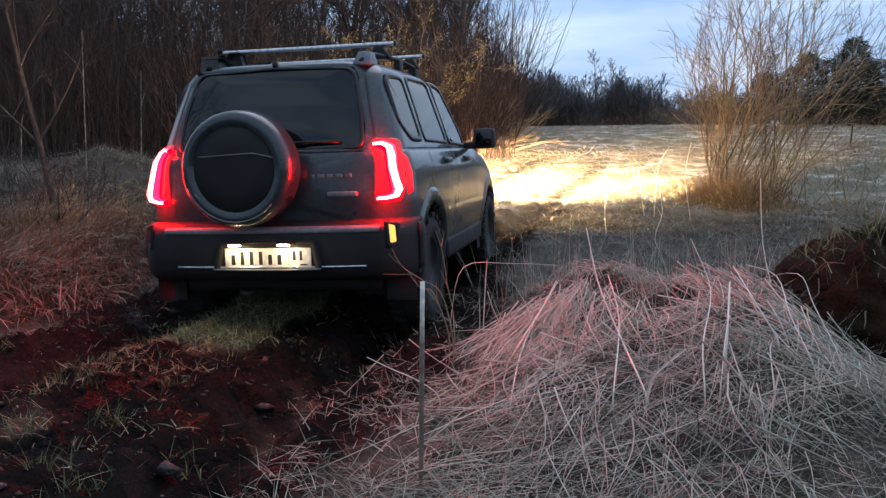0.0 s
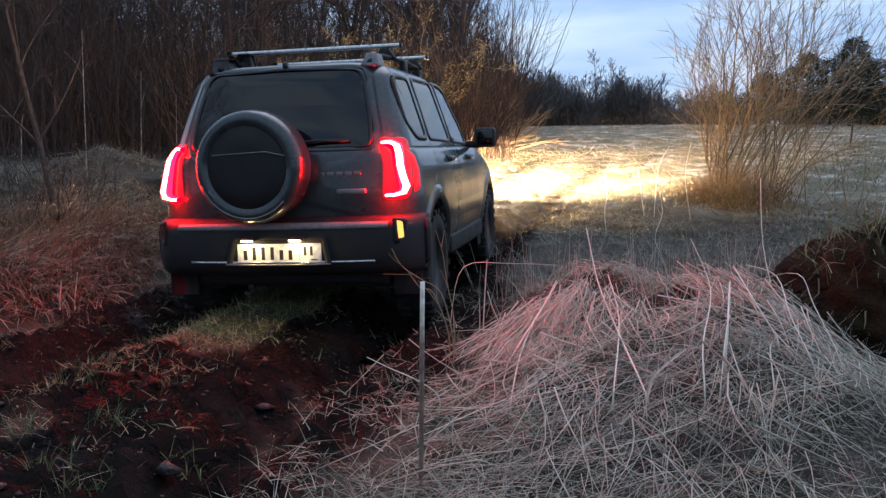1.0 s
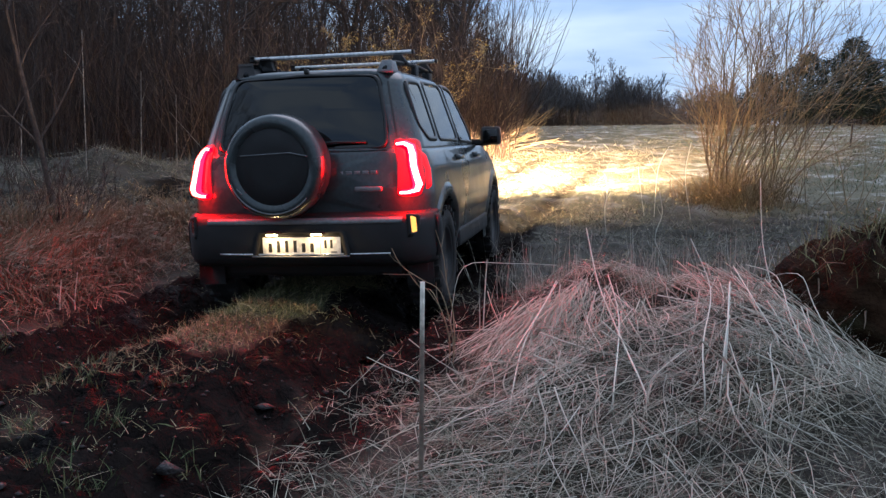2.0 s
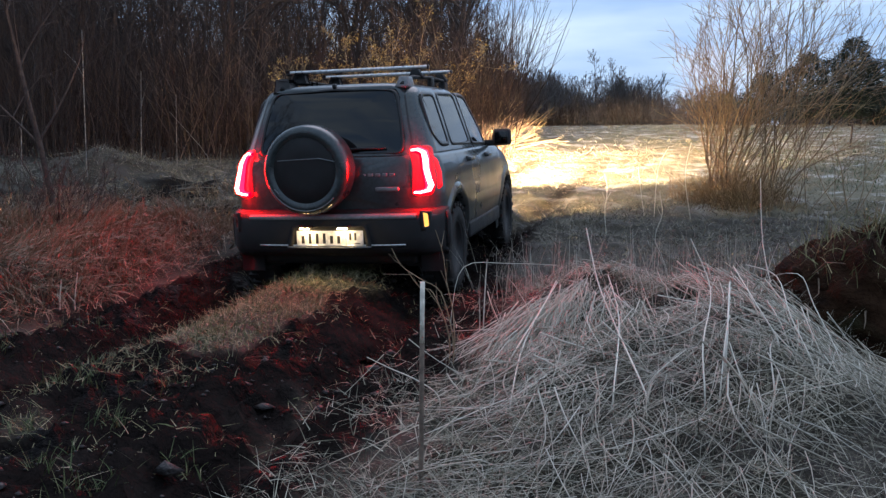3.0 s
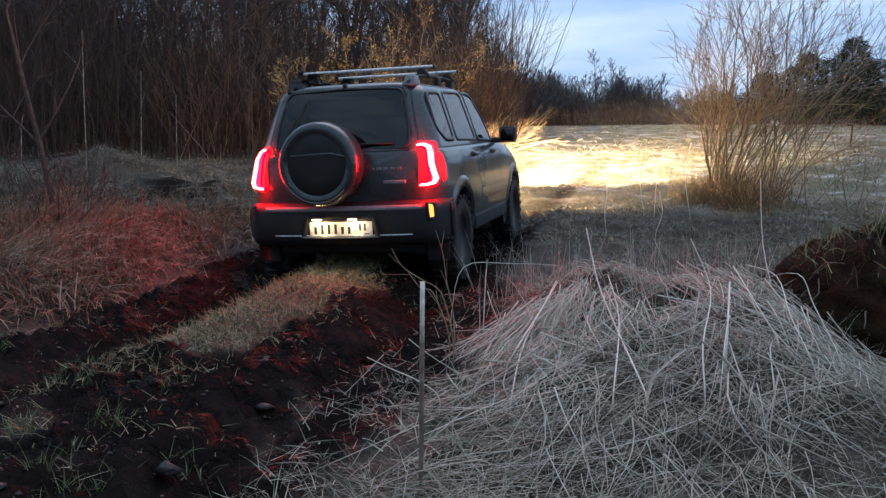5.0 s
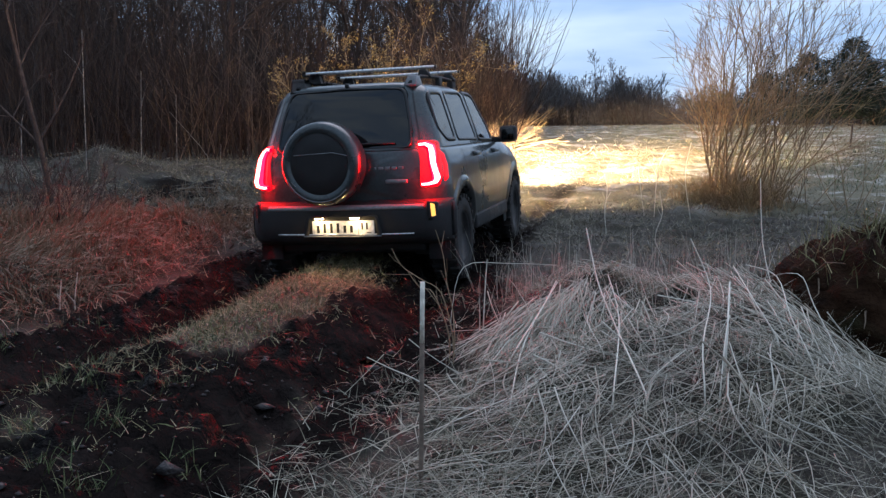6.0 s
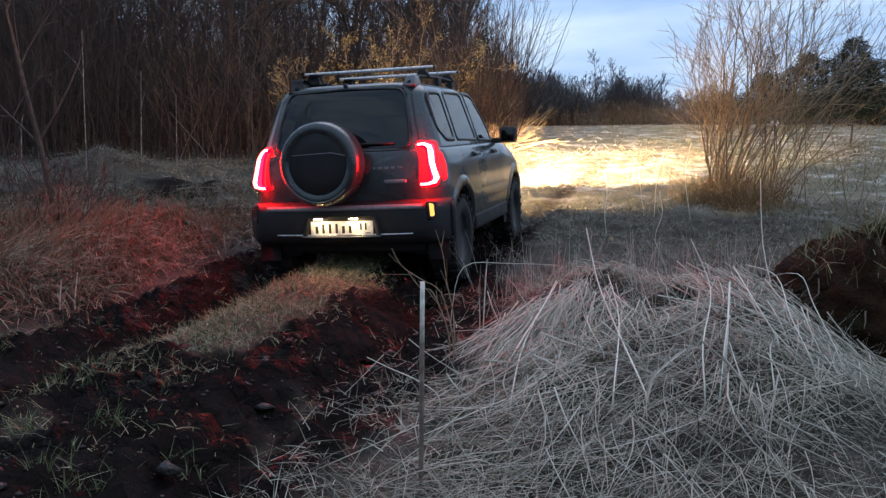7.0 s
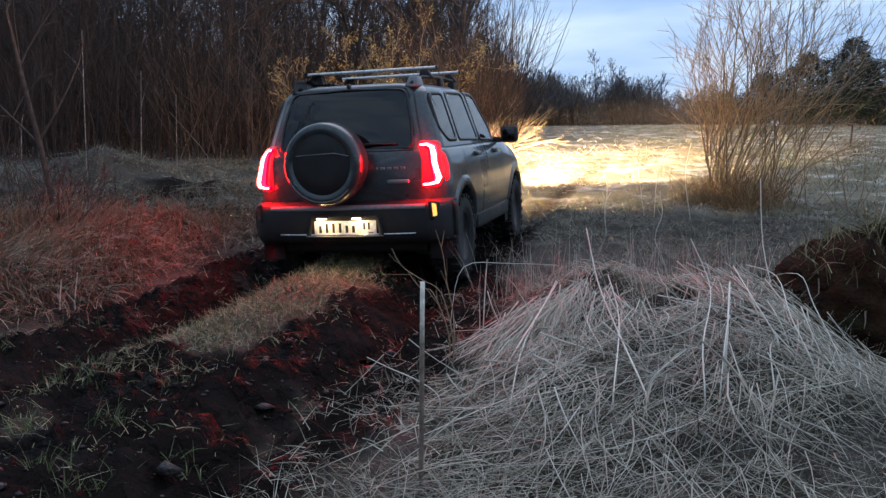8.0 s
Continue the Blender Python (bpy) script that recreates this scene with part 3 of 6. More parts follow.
# ---- woody plants ----
def tubes(name, lines, material, parent=None, sides=3, label=""):
    """One mesh of tapering round limbs. lines: (points, radii)."""
    vs, fs, base = [], [], 0
    ang = np.arange(sides) * 2 * np.pi / sides
    ca, sa = np.cos(ang), np.sin(ang)
    k = np.arange(sides)
    k2 = (k + 1) % sides
    for pts, rad in lines:
        n = len(pts)
        d = pts[-1] - pts[0]
        d = d / (np.linalg.norm(d) + 1e-9)
        ref = np.array([1.0, 0, 0]) if abs(d[2]) > 0.7 else np.array([0, 0, 1.0])
        a = np.cross(d, ref)
        a /= np.linalg.norm(a) + 1e-9
        b = np.cross(d, a)
        ring = ca[:, None] * a + sa[:, None] * b
        vs.append((pts[:, None, :] + ring[None] * np.asarray(rad)[:, None, None]).reshape(-1, 3))
        for j in range(n - 1):
            o = base + j * sides
            fs.append(np.stack([o + k, o + k2, o + sides + k2, o + sides + k], -1))
        base += n * sides
    return mesh_object(name, np.concatenate(vs), np.concatenate(fs), material, parent, label, smooth=True)


def limb(start, direction, length, r0, r1, segs, wobble, lift):
    """A crooked limb that turns up or down on its way."""
    p, d = np.array(start, float), np.array(direction, float)
    d /= np.linalg.norm(d)
    pts = [p]
    for _ in range(segs):
        d = d + rng.normal(0, wobble, 3) + [0, 0, lift]
        d /= np.linalg.norm(d)
        p = p + d * length / segs
        pts.append(p)
    return np.array(pts), np.linspace(r0, r1, segs + 1)


def offshoots(parent, count, lo, hi, ratio, angle, wobble, lift, segs=3, thin=0.5, least=0.002):
    pts, rad = parent
    out = []
    total = np.linalg.norm(pts[-1] - pts[0])
    for f in np.sort(rng.uniform(lo, hi, count)):
        q = f * (len(pts) - 1)
        j = min(int(q), len(pts) - 2)
        at = pts[j] + (pts[j + 1] - pts[j]) * (q - j)
        d = pts[j + 1] - pts[j]
        d = d / np.linalg.norm(d)
        side = np.cross(d, rng.normal(0, 1, 3))
        side /= np.linalg.norm(side) + 1e-9
        a = angle * rng.uniform(0.7, 1.3)
        r = max(least, thin * np.interp(q, np.arange(len(rad)), rad))
        out.append(limb(at, d * math.cos(a) + side * math.sin(a), total * ratio * (1.15 - 0.7 * f) * rng.uniform(0.6, 1.2), r, max(least * 0.6, r * 0.3), segs, wobble, lift))
    return out


def bare_tree(name, tall, girth, label, limbs=13, twigs=(5, 4), bark=None, spread=0.8, lo=0.3, least=0.006, crown_mat=None):
    """A leafless tree: trunk with limbs, and a crown of fine branches."""
    root = new(name)
    trunk = limb((0, 0, -0.2), (rng.normal(0, 0.05), rng.normal(0, 0.05), 1), tall, girth, girth * 0.2, 8, 0.05, 0.02)
    l1 = offshoots(trunk, limbs, lo, 0.98, 0.42, spread, 0.12, 0.06, 4, 0.5, least)
    l2 = [c for b in l1 for c in offshoots(b, twigs[0], 0.15, 1.0, 0.5, 0.7, 0.15, 0.04, 3, 0.55, least)]
    l3 = [c for b in l2 for c in offshoots(b, twigs[1], 0.2, 1.0, 0.55, 0.6, 0.15, 0.02, 2, 0.6, least)]
    tubes("trunk", [trunk] + l1, bark or BARK, root, 5)
    tubes("crown", l2 + l3, crown_mat or TWIG, root, 3)
    return tagged(root, label, "tree")


def ground_pose(x, y, turn=0.0, sink=0.0, rx=0.0, ry=0.0):
    return pose(x, y, float(height(x, y)) - sink, rx, ry, turn)


def build_wood():
    protos = [bare_tree("bare_tree", t, g, "bare grey-brown deciduous tree at the wood's edge", lm, tw) for t, g, lm, tw in
              ((9.5, 0.07, 20, (7, 4)), (11.0, 0.09, 22, (7, 4)), (7.5, 0.05, 18, (7, 4)), (12.0, 0.11, 22, (7, 4)))]
    spots = []
    for _ in range(1500):
        y = rng.uniform(23, 62)
        edge = 0.05 * y if y < 40 else 2.0
        x = rng.uniform(-30, edge)
        if x < -0.62 * y - 2:
            continue
        if all((x - a) ** 2 + (y - b) ** 2 > 1.5 for a, b in spots):
            spots.append((x, y))
    spots = spots[:185]
    # unseen trees to the left, added to cut the sky light from there
    for _ in range(300):
        x, y = rng.uniform(-34, -14), rng.uniform(-22, 16)
        if all((x - a) ** 2 + (y - b) ** 2 > 5 for a, b in spots) and x < -14 - 0.35 * max(0, y):
            spots.append((x, y))
    spots = spots[:235]
    # unseen row behind the viewer, added to darken the car's rear and its reflections
    spots += [(x + rng.uniform(-1.5, 1.5), -24 - 8 * rng.random()) for x in np.arange(-26, 40, 1.5)]
    for i, (x, y) in enumerate(spots):
        m = ground_pose(x, y, rng.uniform(0, 360), 0.05, rng.normal(0, 2), rng.normal(0, 2))
        if i < 4:
            protos[i].matrix_basis = m
            tagged(protos[i], group="trees of the wood")
        else:
            copy_thing(protos[i % 4], m)
    # thicket that closes the wood below the crowns
    lines = []
    for _ in range(7000):
        y = rng.uniform(21, 48)
        x = rng.uniform(-0.62 * y - 1, 0.085 * y - 0.1)
        t = rng.uniform(0.8, 4.8)
        lines.append(limb((x, y, float(height(x, y)) - 0.05), (rng.normal(0, 0.16), rng.normal(0, 0.16), 1), t, 0.016, 0.005, 4, 0.12, 0.03))
        lines += offshoots(lines[-1], 4, 0.15, 1.0, 0.45, 0.6, 0.15, 0.05, 2, 0.6, 0.005)
    # tall close growth deep in the wood, which shuts out the sky low down
    for _ in range(5200):
        y = rng.uniform(40, 66)
        x = rng.uniform(-0.66 * y - 1, 0.0)
        t = rng.uniform(2.4, 4.6) * y / 52 + 3.4 * float(step(0.28, 0.42, -x / y))
        lines.append(limb((x, y, float(height(x, y)) - 0.05), (rng.normal(0, 0.07), rng.normal(0, 0.07), 1), t, 0.045, 0.012, 4, 0.06, 0.03))
        lines += offshoots(lines[-1], 4, 0.25, 1.0, 0.30, 0.6, 0.15, 0.05, 2, 0.5, 0.012)
    tagged(tubes("thicket", lines, TWIG, None, 3), "dense dark bare thicket filling the wood", "undergrowth", kind="stuff")


rng = np.random.default_rng(34)
build_wood()


# ---- the car ----
PAINT = surface("dark_green_grey_paint", [(0.036, 0.046, 0.049), (0.050, 0.063, 0.067)], 2.0, (0.24, 0.38), 0.0, metal=0.3, coat=0.5, dirt=((0.05, 0.04, 0.034), 5.0, 0.66))
PLASTIC = surface("black_textured_plastic", [(0.004, 0.004, 0.005), (0.008, 0.008, 0.009)], 6.0, (0.6, 0.8), 0.15, 300.0, dirt=((0.018, 0.014, 0.012), 6.0, 0.62))
TRIM = surface("black_window_trim", [(0.008, 0.008, 0.009), (0.014, 0.014, 0.015)], 5.0, (0.35, 0.5), 0.0)
GREYTRIM = surface("silver_grey_plastic", [(0.16, 0.17, 0.18), (0.22, 0.23, 0.24)], 6.0, (0.4, 0.5), 0.0)
ALLOY = surface("brushed_aluminium", [(0.62, 0.63, 0.64), (0.74, 0.75, 0.76)], 20.0, (0.25, 0.4), 0.0, metal=1.0)
RIM = surface("muddy_alloy", [(0.20, 0.20, 0.20), (0.34, 0.34, 0.34)], 12.0, (0.4, 0.6), 0.1, metal=0.7, dirt=((0.06, 0.045, 0.035), 9.0, 0.5))
RUBBER = surface("muddy_rubber", [(0.008, 0.008, 0.008), (0.015, 0.014, 0.013)], 8.0, (0.8, 0.95), 0.3, 120.0, dirt=((0.028, 0.020, 0.016), 8.0, 0.50))
CLOTH = surface("dark_seat_cloth", [(0.02, 0.02, 0.023), (0.035, 0.035, 0.04)], 30.0, (0.85, 0.95), 0.2)
PLATE = surface("white_plate_paint", [(0.70, 0.70, 0.68), (0.80, 0.80, 0.78)], 9.0, (0.35, 0.5), 0.0)
INK = surface("black_plate_paint", [(0.01, 0.01, 0.01), (0.015, 0.015, 0.015)], 9.0, (0.5, 0.6), 0.0)
STRIP = glow("tail_strip_light", (1.0, 0.0072, 0.0055), 430.0)
# red emission for the bloom along the strip's edges
TAILRIDGE = glow("tail_ridge_glow", (1.0, 0.0010, 0.0016), 105.0)
# dark red lens; its emission stands in for the halo round the strip
REDLENS = glow("red_lens_halo", (1.0, 0.010, 0.030), 0.42, (0.16, 0.004, 0.007))
# emission that stands in for the tail light's halo on the body side
SIDEHALO = glow("red_side_halo", (1.0, 0.004, 0.010), 1.2, (0.16, 0.004, 0.007))
# amber shine of a reflector, put in as emission
AMBER = glow("reflector_glow", (1.0, 0.50, 0.10), 1.3, (0.6, 0.25, 0.05))
PLATELAMP = glow("plate_lamp_light", (1.0, 0.70, 0.33), 135.0, (0.8, 0.8, 0.8))
BEAM = glow("headlamp_light", (1.0, 0.72, 0.42), 1900000.0, (0.8, 0.8, 0.8))
SCATTER = glow("headlamp_lens_light", (1.0, 0.62, 0.30), 17500.0, (0.8, 0.8, 0.8))


def glass_material(name, tint, gloss):
    m = bpy.data.materials.new(name)
    m.use_nodes = True
    nt = m.node_tree
    nt.nodes.remove(nt.nodes["Principled BSDF"])
    tr, gl, mix, fr = (nt.nodes.new("ShaderNode" + k) for k in ("BsdfTransparent", "BsdfGlossy", "MixShader", "Fresnel"))
    tr.inputs["Color"].default_value = (*tint, 1)
    gl.inputs["Roughness"].default_value = gloss
    fr.inputs["IOR"].default_value = 1.62
    nt.links.new(fr.outputs["Fac"], mix.inputs["Fac"])
    nt.links.new(tr.outputs["BSDF"], mix.inputs[1])
    nt.links.new(gl.outputs["BSDF"], mix.inputs[2])
    nt.links.new(mix.outputs["Shader"], nt.nodes["Material Output"].inputs["Surface"])
    return m


GLASS = glass_material("car_glass", (0.62, 0.66, 0.68), 0.03)
DARKGLASS = glass_material("tinted_car_glass", (0.05, 0.05, 0.06), 0.04)
REARGLASS = glass_material("dark_rear_glass", (0.012, 0.012, 0.016), 0.04)


def part(name, bm, material, parent, label="", smooth=True):
    me = bpy.data.meshes.new(name)
    bmesh.ops.recalc_face_normals(bm, faces=bm.faces[:])
    bm.to_mesh(me)
    bm.free()
    if smooth:
        me.polygons.foreach_set("use_smooth", np.ones(len(me.polygons), bool))
    me.materials.append(material)
    ob = new(name, me)
    ob.parent = parent
    return tagged(ob, label)


def box_bm(x0, x1, y0, y1, z0, z1, bevel=0.0, segs=2, bm=None):
    own = bmesh.new()
    bmesh.ops.create_cube(own, size=1)
    for v in own.verts:
        v.co = ((x0 + x1) / 2 + v.co.x * (x1 - x0), (y0 + y1) / 2 + v.co.y * (y1 - y0), (z0 + z1) / 2 + v.co.z * (z1 - z0))
    if bevel:
        bmesh.ops.bevel(own, geom=own.edges[:], offset=bevel, segments=segs, affect="EDGES", profile=0.6)
    if bm is None:
        return own
    me = bpy.data.meshes.new("tmp")
    own.to_mesh(me)
    own.free()
    bm.from_mesh(me)
    bpy.data.meshes.remove(me)
    return bm


def sheet_bm(grid):
    """Quads over a grid of points [row][column]."""
    bm = bmesh.new()
    rows = [[bm.verts.new(p) for p in r] for r in grid]
    for a, b in zip(rows, rows[1:]):
        for k in range(len(a) - 1):
            bm.faces.new((a[k], a[k + 1], b[k + 1], b[k]))
    return bm


def lathe_bm(profile, n=40, axis="x"):
    """A profile of (along, radius) turned round the x or y axis."""
    bm = bmesh.new()
    rings = []
    for a, r in profile:
        ring = []
        for k in range(n):
            w = 2 * math.pi * k / n
            c, s = r * math.cos(w), r * math.sin(w)
            ring.append(bm.verts.new((a, c, s) if axis == "x" else (c, a, s)))
        rings.append(ring)
    for a, b in zip(rings, rings[1:]):
        for k in range(n):
            bm.faces.new((a[k], a[(k + 1) % n], b[(k + 1) % n], b[k]))
    for ring in (rings[0], rings[-1]):
        bm.faces.new(ring)
    return bm


def tube_bm(points, radius, sides=8, flat=1.0):
    bm = bmesh.new()
    rings = []
    pts = [Vector(p) for p in points]
    for i, p in enumerate(pts):
        d = (pts[min(i + 1, len(pts) - 1)] - pts[max(i - 1, 0)]).normalized()
        a = d.cross(Vector((0, 0, 1)) if abs(d.z) < 0.9 else Vector((1, 0, 0))).normalized()
        b = d.cross(a)
        rings.append([bm.verts.new(p + a * (radius * math.cos(2 * math.pi * k / sides)) + b * (radius * flat * math.sin(2 * math.pi * k / sides))) for k in range(sides)])
    for r, q in zip(rings, rings[1:]):
        for k in range(sides):
            bm.faces.new((r[k], r[(k + 1) % sides], q[(k + 1) % sides], q[k]))
    bm.faces.new(rings[0])
    bm.faces.new(rings[-1])
    return bm


LOW = np.array([(0.36, 0.795, -0.56, 3.02), (0.50, 0.832, -0.585, 3.09), (0.65, 0.850, -0.60, 3.11), (0.80, 0.852, -0.607, 3.11), (0.95, 0.836, -0.607, 3.06), (1.03, 0.815, -0.60, 2.99), (1.085, 0.79, -0.585, 2.90)])
TOP = np.array([(1.075, 0.785, -0.588, 1.90), (1.12, 0.772, -0.575, 1.83), (1.35, 0.702, -0.505, 1.50), (1.53, 0.642, -0.435, 1.22), (1.575, 0.612, -0.405, 1.13), (1.605, 0.56, -0.36, 1.04), (1.622, 0.46, -0.26, 0.92), (1.632, 0.30, -0.10, 0.76), (1.636, 0.12, 0.08, 0.58)])


def outline(table, z, inset=0.0):
    """Right half of the plan outline at a height, from the middle of the back to the middle of the front."""
    w, r, f = (np.interp(z, table[:, 0], table[:, k]) for k in (1, 2, 3))
    w, r, f = w + inset, r - inset, f + inset
    c = min(0.20, 0.6 * w)
    a = np.linspace(0, math.pi / 2, 9)[1:-1]
    xs = np.concatenate([np.linspace(0, w - c, 18), w - c + c * np.sin(a), np.full(100, w), w - c + c * np.cos(a), np.linspace(w - c, 0, 12)])
    ys = np.concatenate([np.full(18, r), r + c - c * np.cos(a), np.linspace(r + c, f - c, 100), f - c + c * np.sin(a), np.full(12, f)])
    ys = ys + 0.07 * (xs / 0.8) ** 2 * (1 - step(r, r + 0.7, ys)) - 0.22 * (xs / 0.8) ** 2 * step(f - 0.7, f, ys)
    xs = xs * (1 - 0.03 * ((ys - 1.0) / 1.6) ** 2)
    return xs, ys


def bonnet_drop(y, z):
    return z - 0.16 * step(1.75, 3.2, y) * step(0.75, 1.08, z)


def side_x(y, z):
    t = LOW if z < 1.08 else TOP
    xs, ys = outline(t, z)
    return float(np.interp(y, ys[25:125], xs[25:125]))


def rear_y(x, z):
    t = LOW if z < 1.08 else TOP
    xs, ys = outline(t, z)
    return float(np.interp(abs(x), xs[:27], ys[:27]))


def inside(poly, a, b):
    hit, n = False, len(poly)
    for i in range(n):
        (x1, y1), (x2, y2) = poly[i], poly[(i + 1) % n]
        if (y1 > b) != (y2 > b) and a < (x2 - x1) * (b - y1) / (y2 - y1) + x1:
            hit = not hit
    return hit


def rounded(poly, r, n=5):
    out, m = [], len(poly)
    for i in range(m):
        p, q, s = (Vector(poly[k % m]) for k in (i - 1, i, i + 1))
        a, b = q + (p - q).normalized() * r, q + (s - q).normalized() * r
        for k in range(n + 1):
            t = k / n
            out.append(tuple(a * (1 - t) ** 2 + q * 2 * t * (1 - t) + b * t ** 2))
    return out


def spread(poly, d):
    """A convex outline pushed out by d."""
    c = sum((Vector(p) for p in poly), Vector((0, 0))) / len(poly)
    return [tuple(Vector(p) + (Vector(p) - c).normalized() * d) for p in poly]


def shrunk(poly, f):
    c = sum((Vector(p) for p in poly), Vector((0, 0))) / len(poly)
    return [tuple(c + (Vector(p) - c) * f) for p in poly]


def pane_bm(poly, put, thick=0.005):
    """A pane that follows the body: rings towards the middle, front and back."""
    bm = bmesh.new()
    for d in (0.0, -thick):
        rings = [[bm.verts.new(put(*p, d)) for p in shrunk(poly, f)] for f in (1.0, 0.75, 0.5, 0.25)]
        n = len(poly)
        for a, b in zip(rings, rings[1:]):
            for k in range(n):
                bm.faces.new((a[k], a[(k + 1) % n], b[(k + 1) % n], b[k]))
        bm.faces.new(rings[-1])
    return bm


def lens_bm(poly, put, proud=0.008):
    """A domed lamp lens that stands proud of the body, with walls down to it."""
    bm = bmesh.new()
    n = len(poly)
    rings = [[bm.verts.new(put(*p, d)) for p in shrunk(poly, f)] for f, d in ((1.0, -0.01), (0.99, 0.6 * proud), (0.94, 0.92 * proud), (0.75, proud), (0.5, proud), (0.25, proud))]
    for a, b in zip(rings, rings[1:]):
        for k in range(n):
            bm.faces.new((a[k], a[(k + 1) % n], b[(k + 1) % n], b[k]))
    bm.faces.new(rings[-1])
    return bm


def band_bm(poly_in, poly_out, put, d0, d1):
    bm = bmesh.new()
    n = len(poly_in)
    loops = [[bm.verts.new(put(*p, d)) for p in q] for q, d in ((poly_in, d0), (poly_in, d1), (poly_out, d1), (poly_out, d0))]
    for a, b in zip(loops, loops[1:] + loops[:1]):
        for k in range(n):
            bm.faces.new((a[k], a[(k + 1) % n], b[(k + 1) % n], b[k]))
    return bm


SIDE_WINDOWS = {
    "quarter_window": [(-0.27, 1.49), (-0.29, 1.25), (-0.14, 1.155), (0.10, 1.145), (0.115, 1.53), (-0.20, 1.525)],
    "rear_door_window": [(0.205, 1.145), (0.865, 1.13), (0.815, 1.55), (0.235, 1.54)],
    "front_door_window": [(0.97, 1.13), (1.55, 1.11), (1.50, 1.24), (1.24, 1.54), (0.95, 1.555)]}
REAR_WINDOW = [(-0.565, 1.10), (0.565, 1.10), (0.545, 1.30), (0.485, 1.56), (0.0, 1.582), (-0.485, 1.56), (-0.545, 1.30)]
FRONT_WINDOW = [(-0.66, 1.12), (0.66, 1.12), (0.56, 1.52), (-0.56, 1.52)]
ARCHES = ((0.03, 0.375, 0.40), (2.45, 0.375, 0.40))


def shell_bm(table, levels, cut, cap):
    bm = bmesh.new()
    rows = []
    for z in levels:
        xs, ys = outline(table, z)
        ring = [(x, y) for x, y in zip(xs, ys)] + [(-x, y) for x, y in zip(xs[-2:0:-1], ys[-2:0:-1])]
        rows.append([(x, y, z) for x, y in ring])
    n = len(rows[0])
    moved = {}
    for j, r in enumerate(rows):
        for k, (x, y, z) in enumerate(r):
            if cut == "arch" and abs(x) > 0.6:
                for ay, az, ar in ARCHES:
                    d = math.hypot(y - ay, z - az)
                    if 0 < ar - d < 0.035:
                        y, z = ay + (y - ay) * ar / d, az + (z - az) * ar / d
            moved[j, k] = bm.verts.new((x, y, bonnet_drop(y, z) if table is LOW else z))
    for j in range(len(rows) - 1):
        for k in range(n):
            k2 = (k + 1) % n
            q = [rows[j][k], rows[j][k2], rows[j + 1][k2], rows[j + 1][k]]
            cx, cy, cz = (sum(p[i] for p in q) / 4 for i in range(3))
            if cut == "arch" and abs(cx) > 0.6 and any(math.hypot(cy - ay, cz - az) < ar - 0.02 for ay, az, ar in ARCHES):
                continue
            if cut == "arch" and cy > 2.6 and 0.30 < abs(cx) < 0.80 and 0.70 < cz < 0.92:
                continue
            if cut == "window":
                if abs(cx) > 0.5 and any(inside(p, cy, cz) for p in SIDE_WINDOWS.values()):
                    continue
                if cy < -0.36 and abs(cx) < 0.62 and inside(REAR_WINDOW, cx, cz):
                    continue
                if cy > 1.0 and abs(cx) < 0.68 and inside(FRONT_WINDOW, cx, cz) and cy > 1.16:
                    continue
            bm.faces.new((moved[j, k], moved[j, k2], moved[j + 1, k2], moved[j + 1, k]))
    if cap:
        bm.faces.new([moved[len(rows) - 1, k] for k in range(n)])
    loose = [v for v in bm.verts if not v.link_faces]
    bmesh.ops.delete(bm, geom=loose, context="VERTS")
    return bm


def add_thickness(ob, t):
    md = ob.modifiers.new("thickness", "SOLIDIFY")
    md.thickness, md.offset = t, -1.0


def build_wheel(x_side):
    """A wheel round its own middle; x_side: +1 outer face to the right."""
    w = new("wheel")
    s = x_side
    tread = [(-0.105, 0.215), (-0.112, 0.27), (-0.108, 0.315), (-0.09, 0.338), (0, 0.345), (0.09, 0.338), (0.108, 0.315), (0.112, 0.27), (0.105, 0.215), (0.08, 0.21), (-0.08, 0.21)]
    tyre = part("tyre", lathe_bm(tread, 48), RUBBER, w, "mud-caked black off-road tyre")
    for side in (-1, 1):
        first = part("tread_lug", box_bm(0.035 * side, 0.112 * side, -0.018, 0.018, 0.325, 0.356), RUBBER, tyre, smooth=False)
        for k in range(1, 24):
            lug = new("tread_lug", first.data)
            lug.parent = tyre
            lug.matrix_basis = Matrix.Rotation(2 * math.pi * k / 24 + (0.13 if side > 0 else 0), 4, "X")
    rim = part("rim", lathe_bm([(s * 0.09, 0.218), (s * 0.10, 0.212), (s * 0.09, 0.195), (s * 0.03, 0.185), (-s * 0.09, 0.19), (-s * 0.09, 0.05), (s * 0.0, 0.05), (s * 0.02, 0.03)], 40), PLASTIC, w, "dark wheel rim")
    for k in range(6):
        bm = box_bm(s * 0.045, s * 0.075, -0.022, 0.022, 0.03, 0.205, 0.008)
        for v in bm.verts:
            v.co.y *= 0.75 + 2.2 * abs(v.co.z - 0.08)
        bmesh.ops.rotate(bm, verts=bm.verts, cent=(0, 0, 0), matrix=Matrix.Rotation(k * math.pi / 3, 3, "X"))
        part("spoke", bm, RIM, rim, "muddy alloy spoke")
    part("hub_cap", lathe_bm([(s * 0.04, 0.055), (s * 0.078, 0.05), (s * 0.085, 0.03), (s * 0.086, 0.005)], 24), RIM, rim)
    return w


car = tagged(new("car"), "dark off-road car with lit tail lights, spare wheel and roof bars", "car")
WHEELS = []


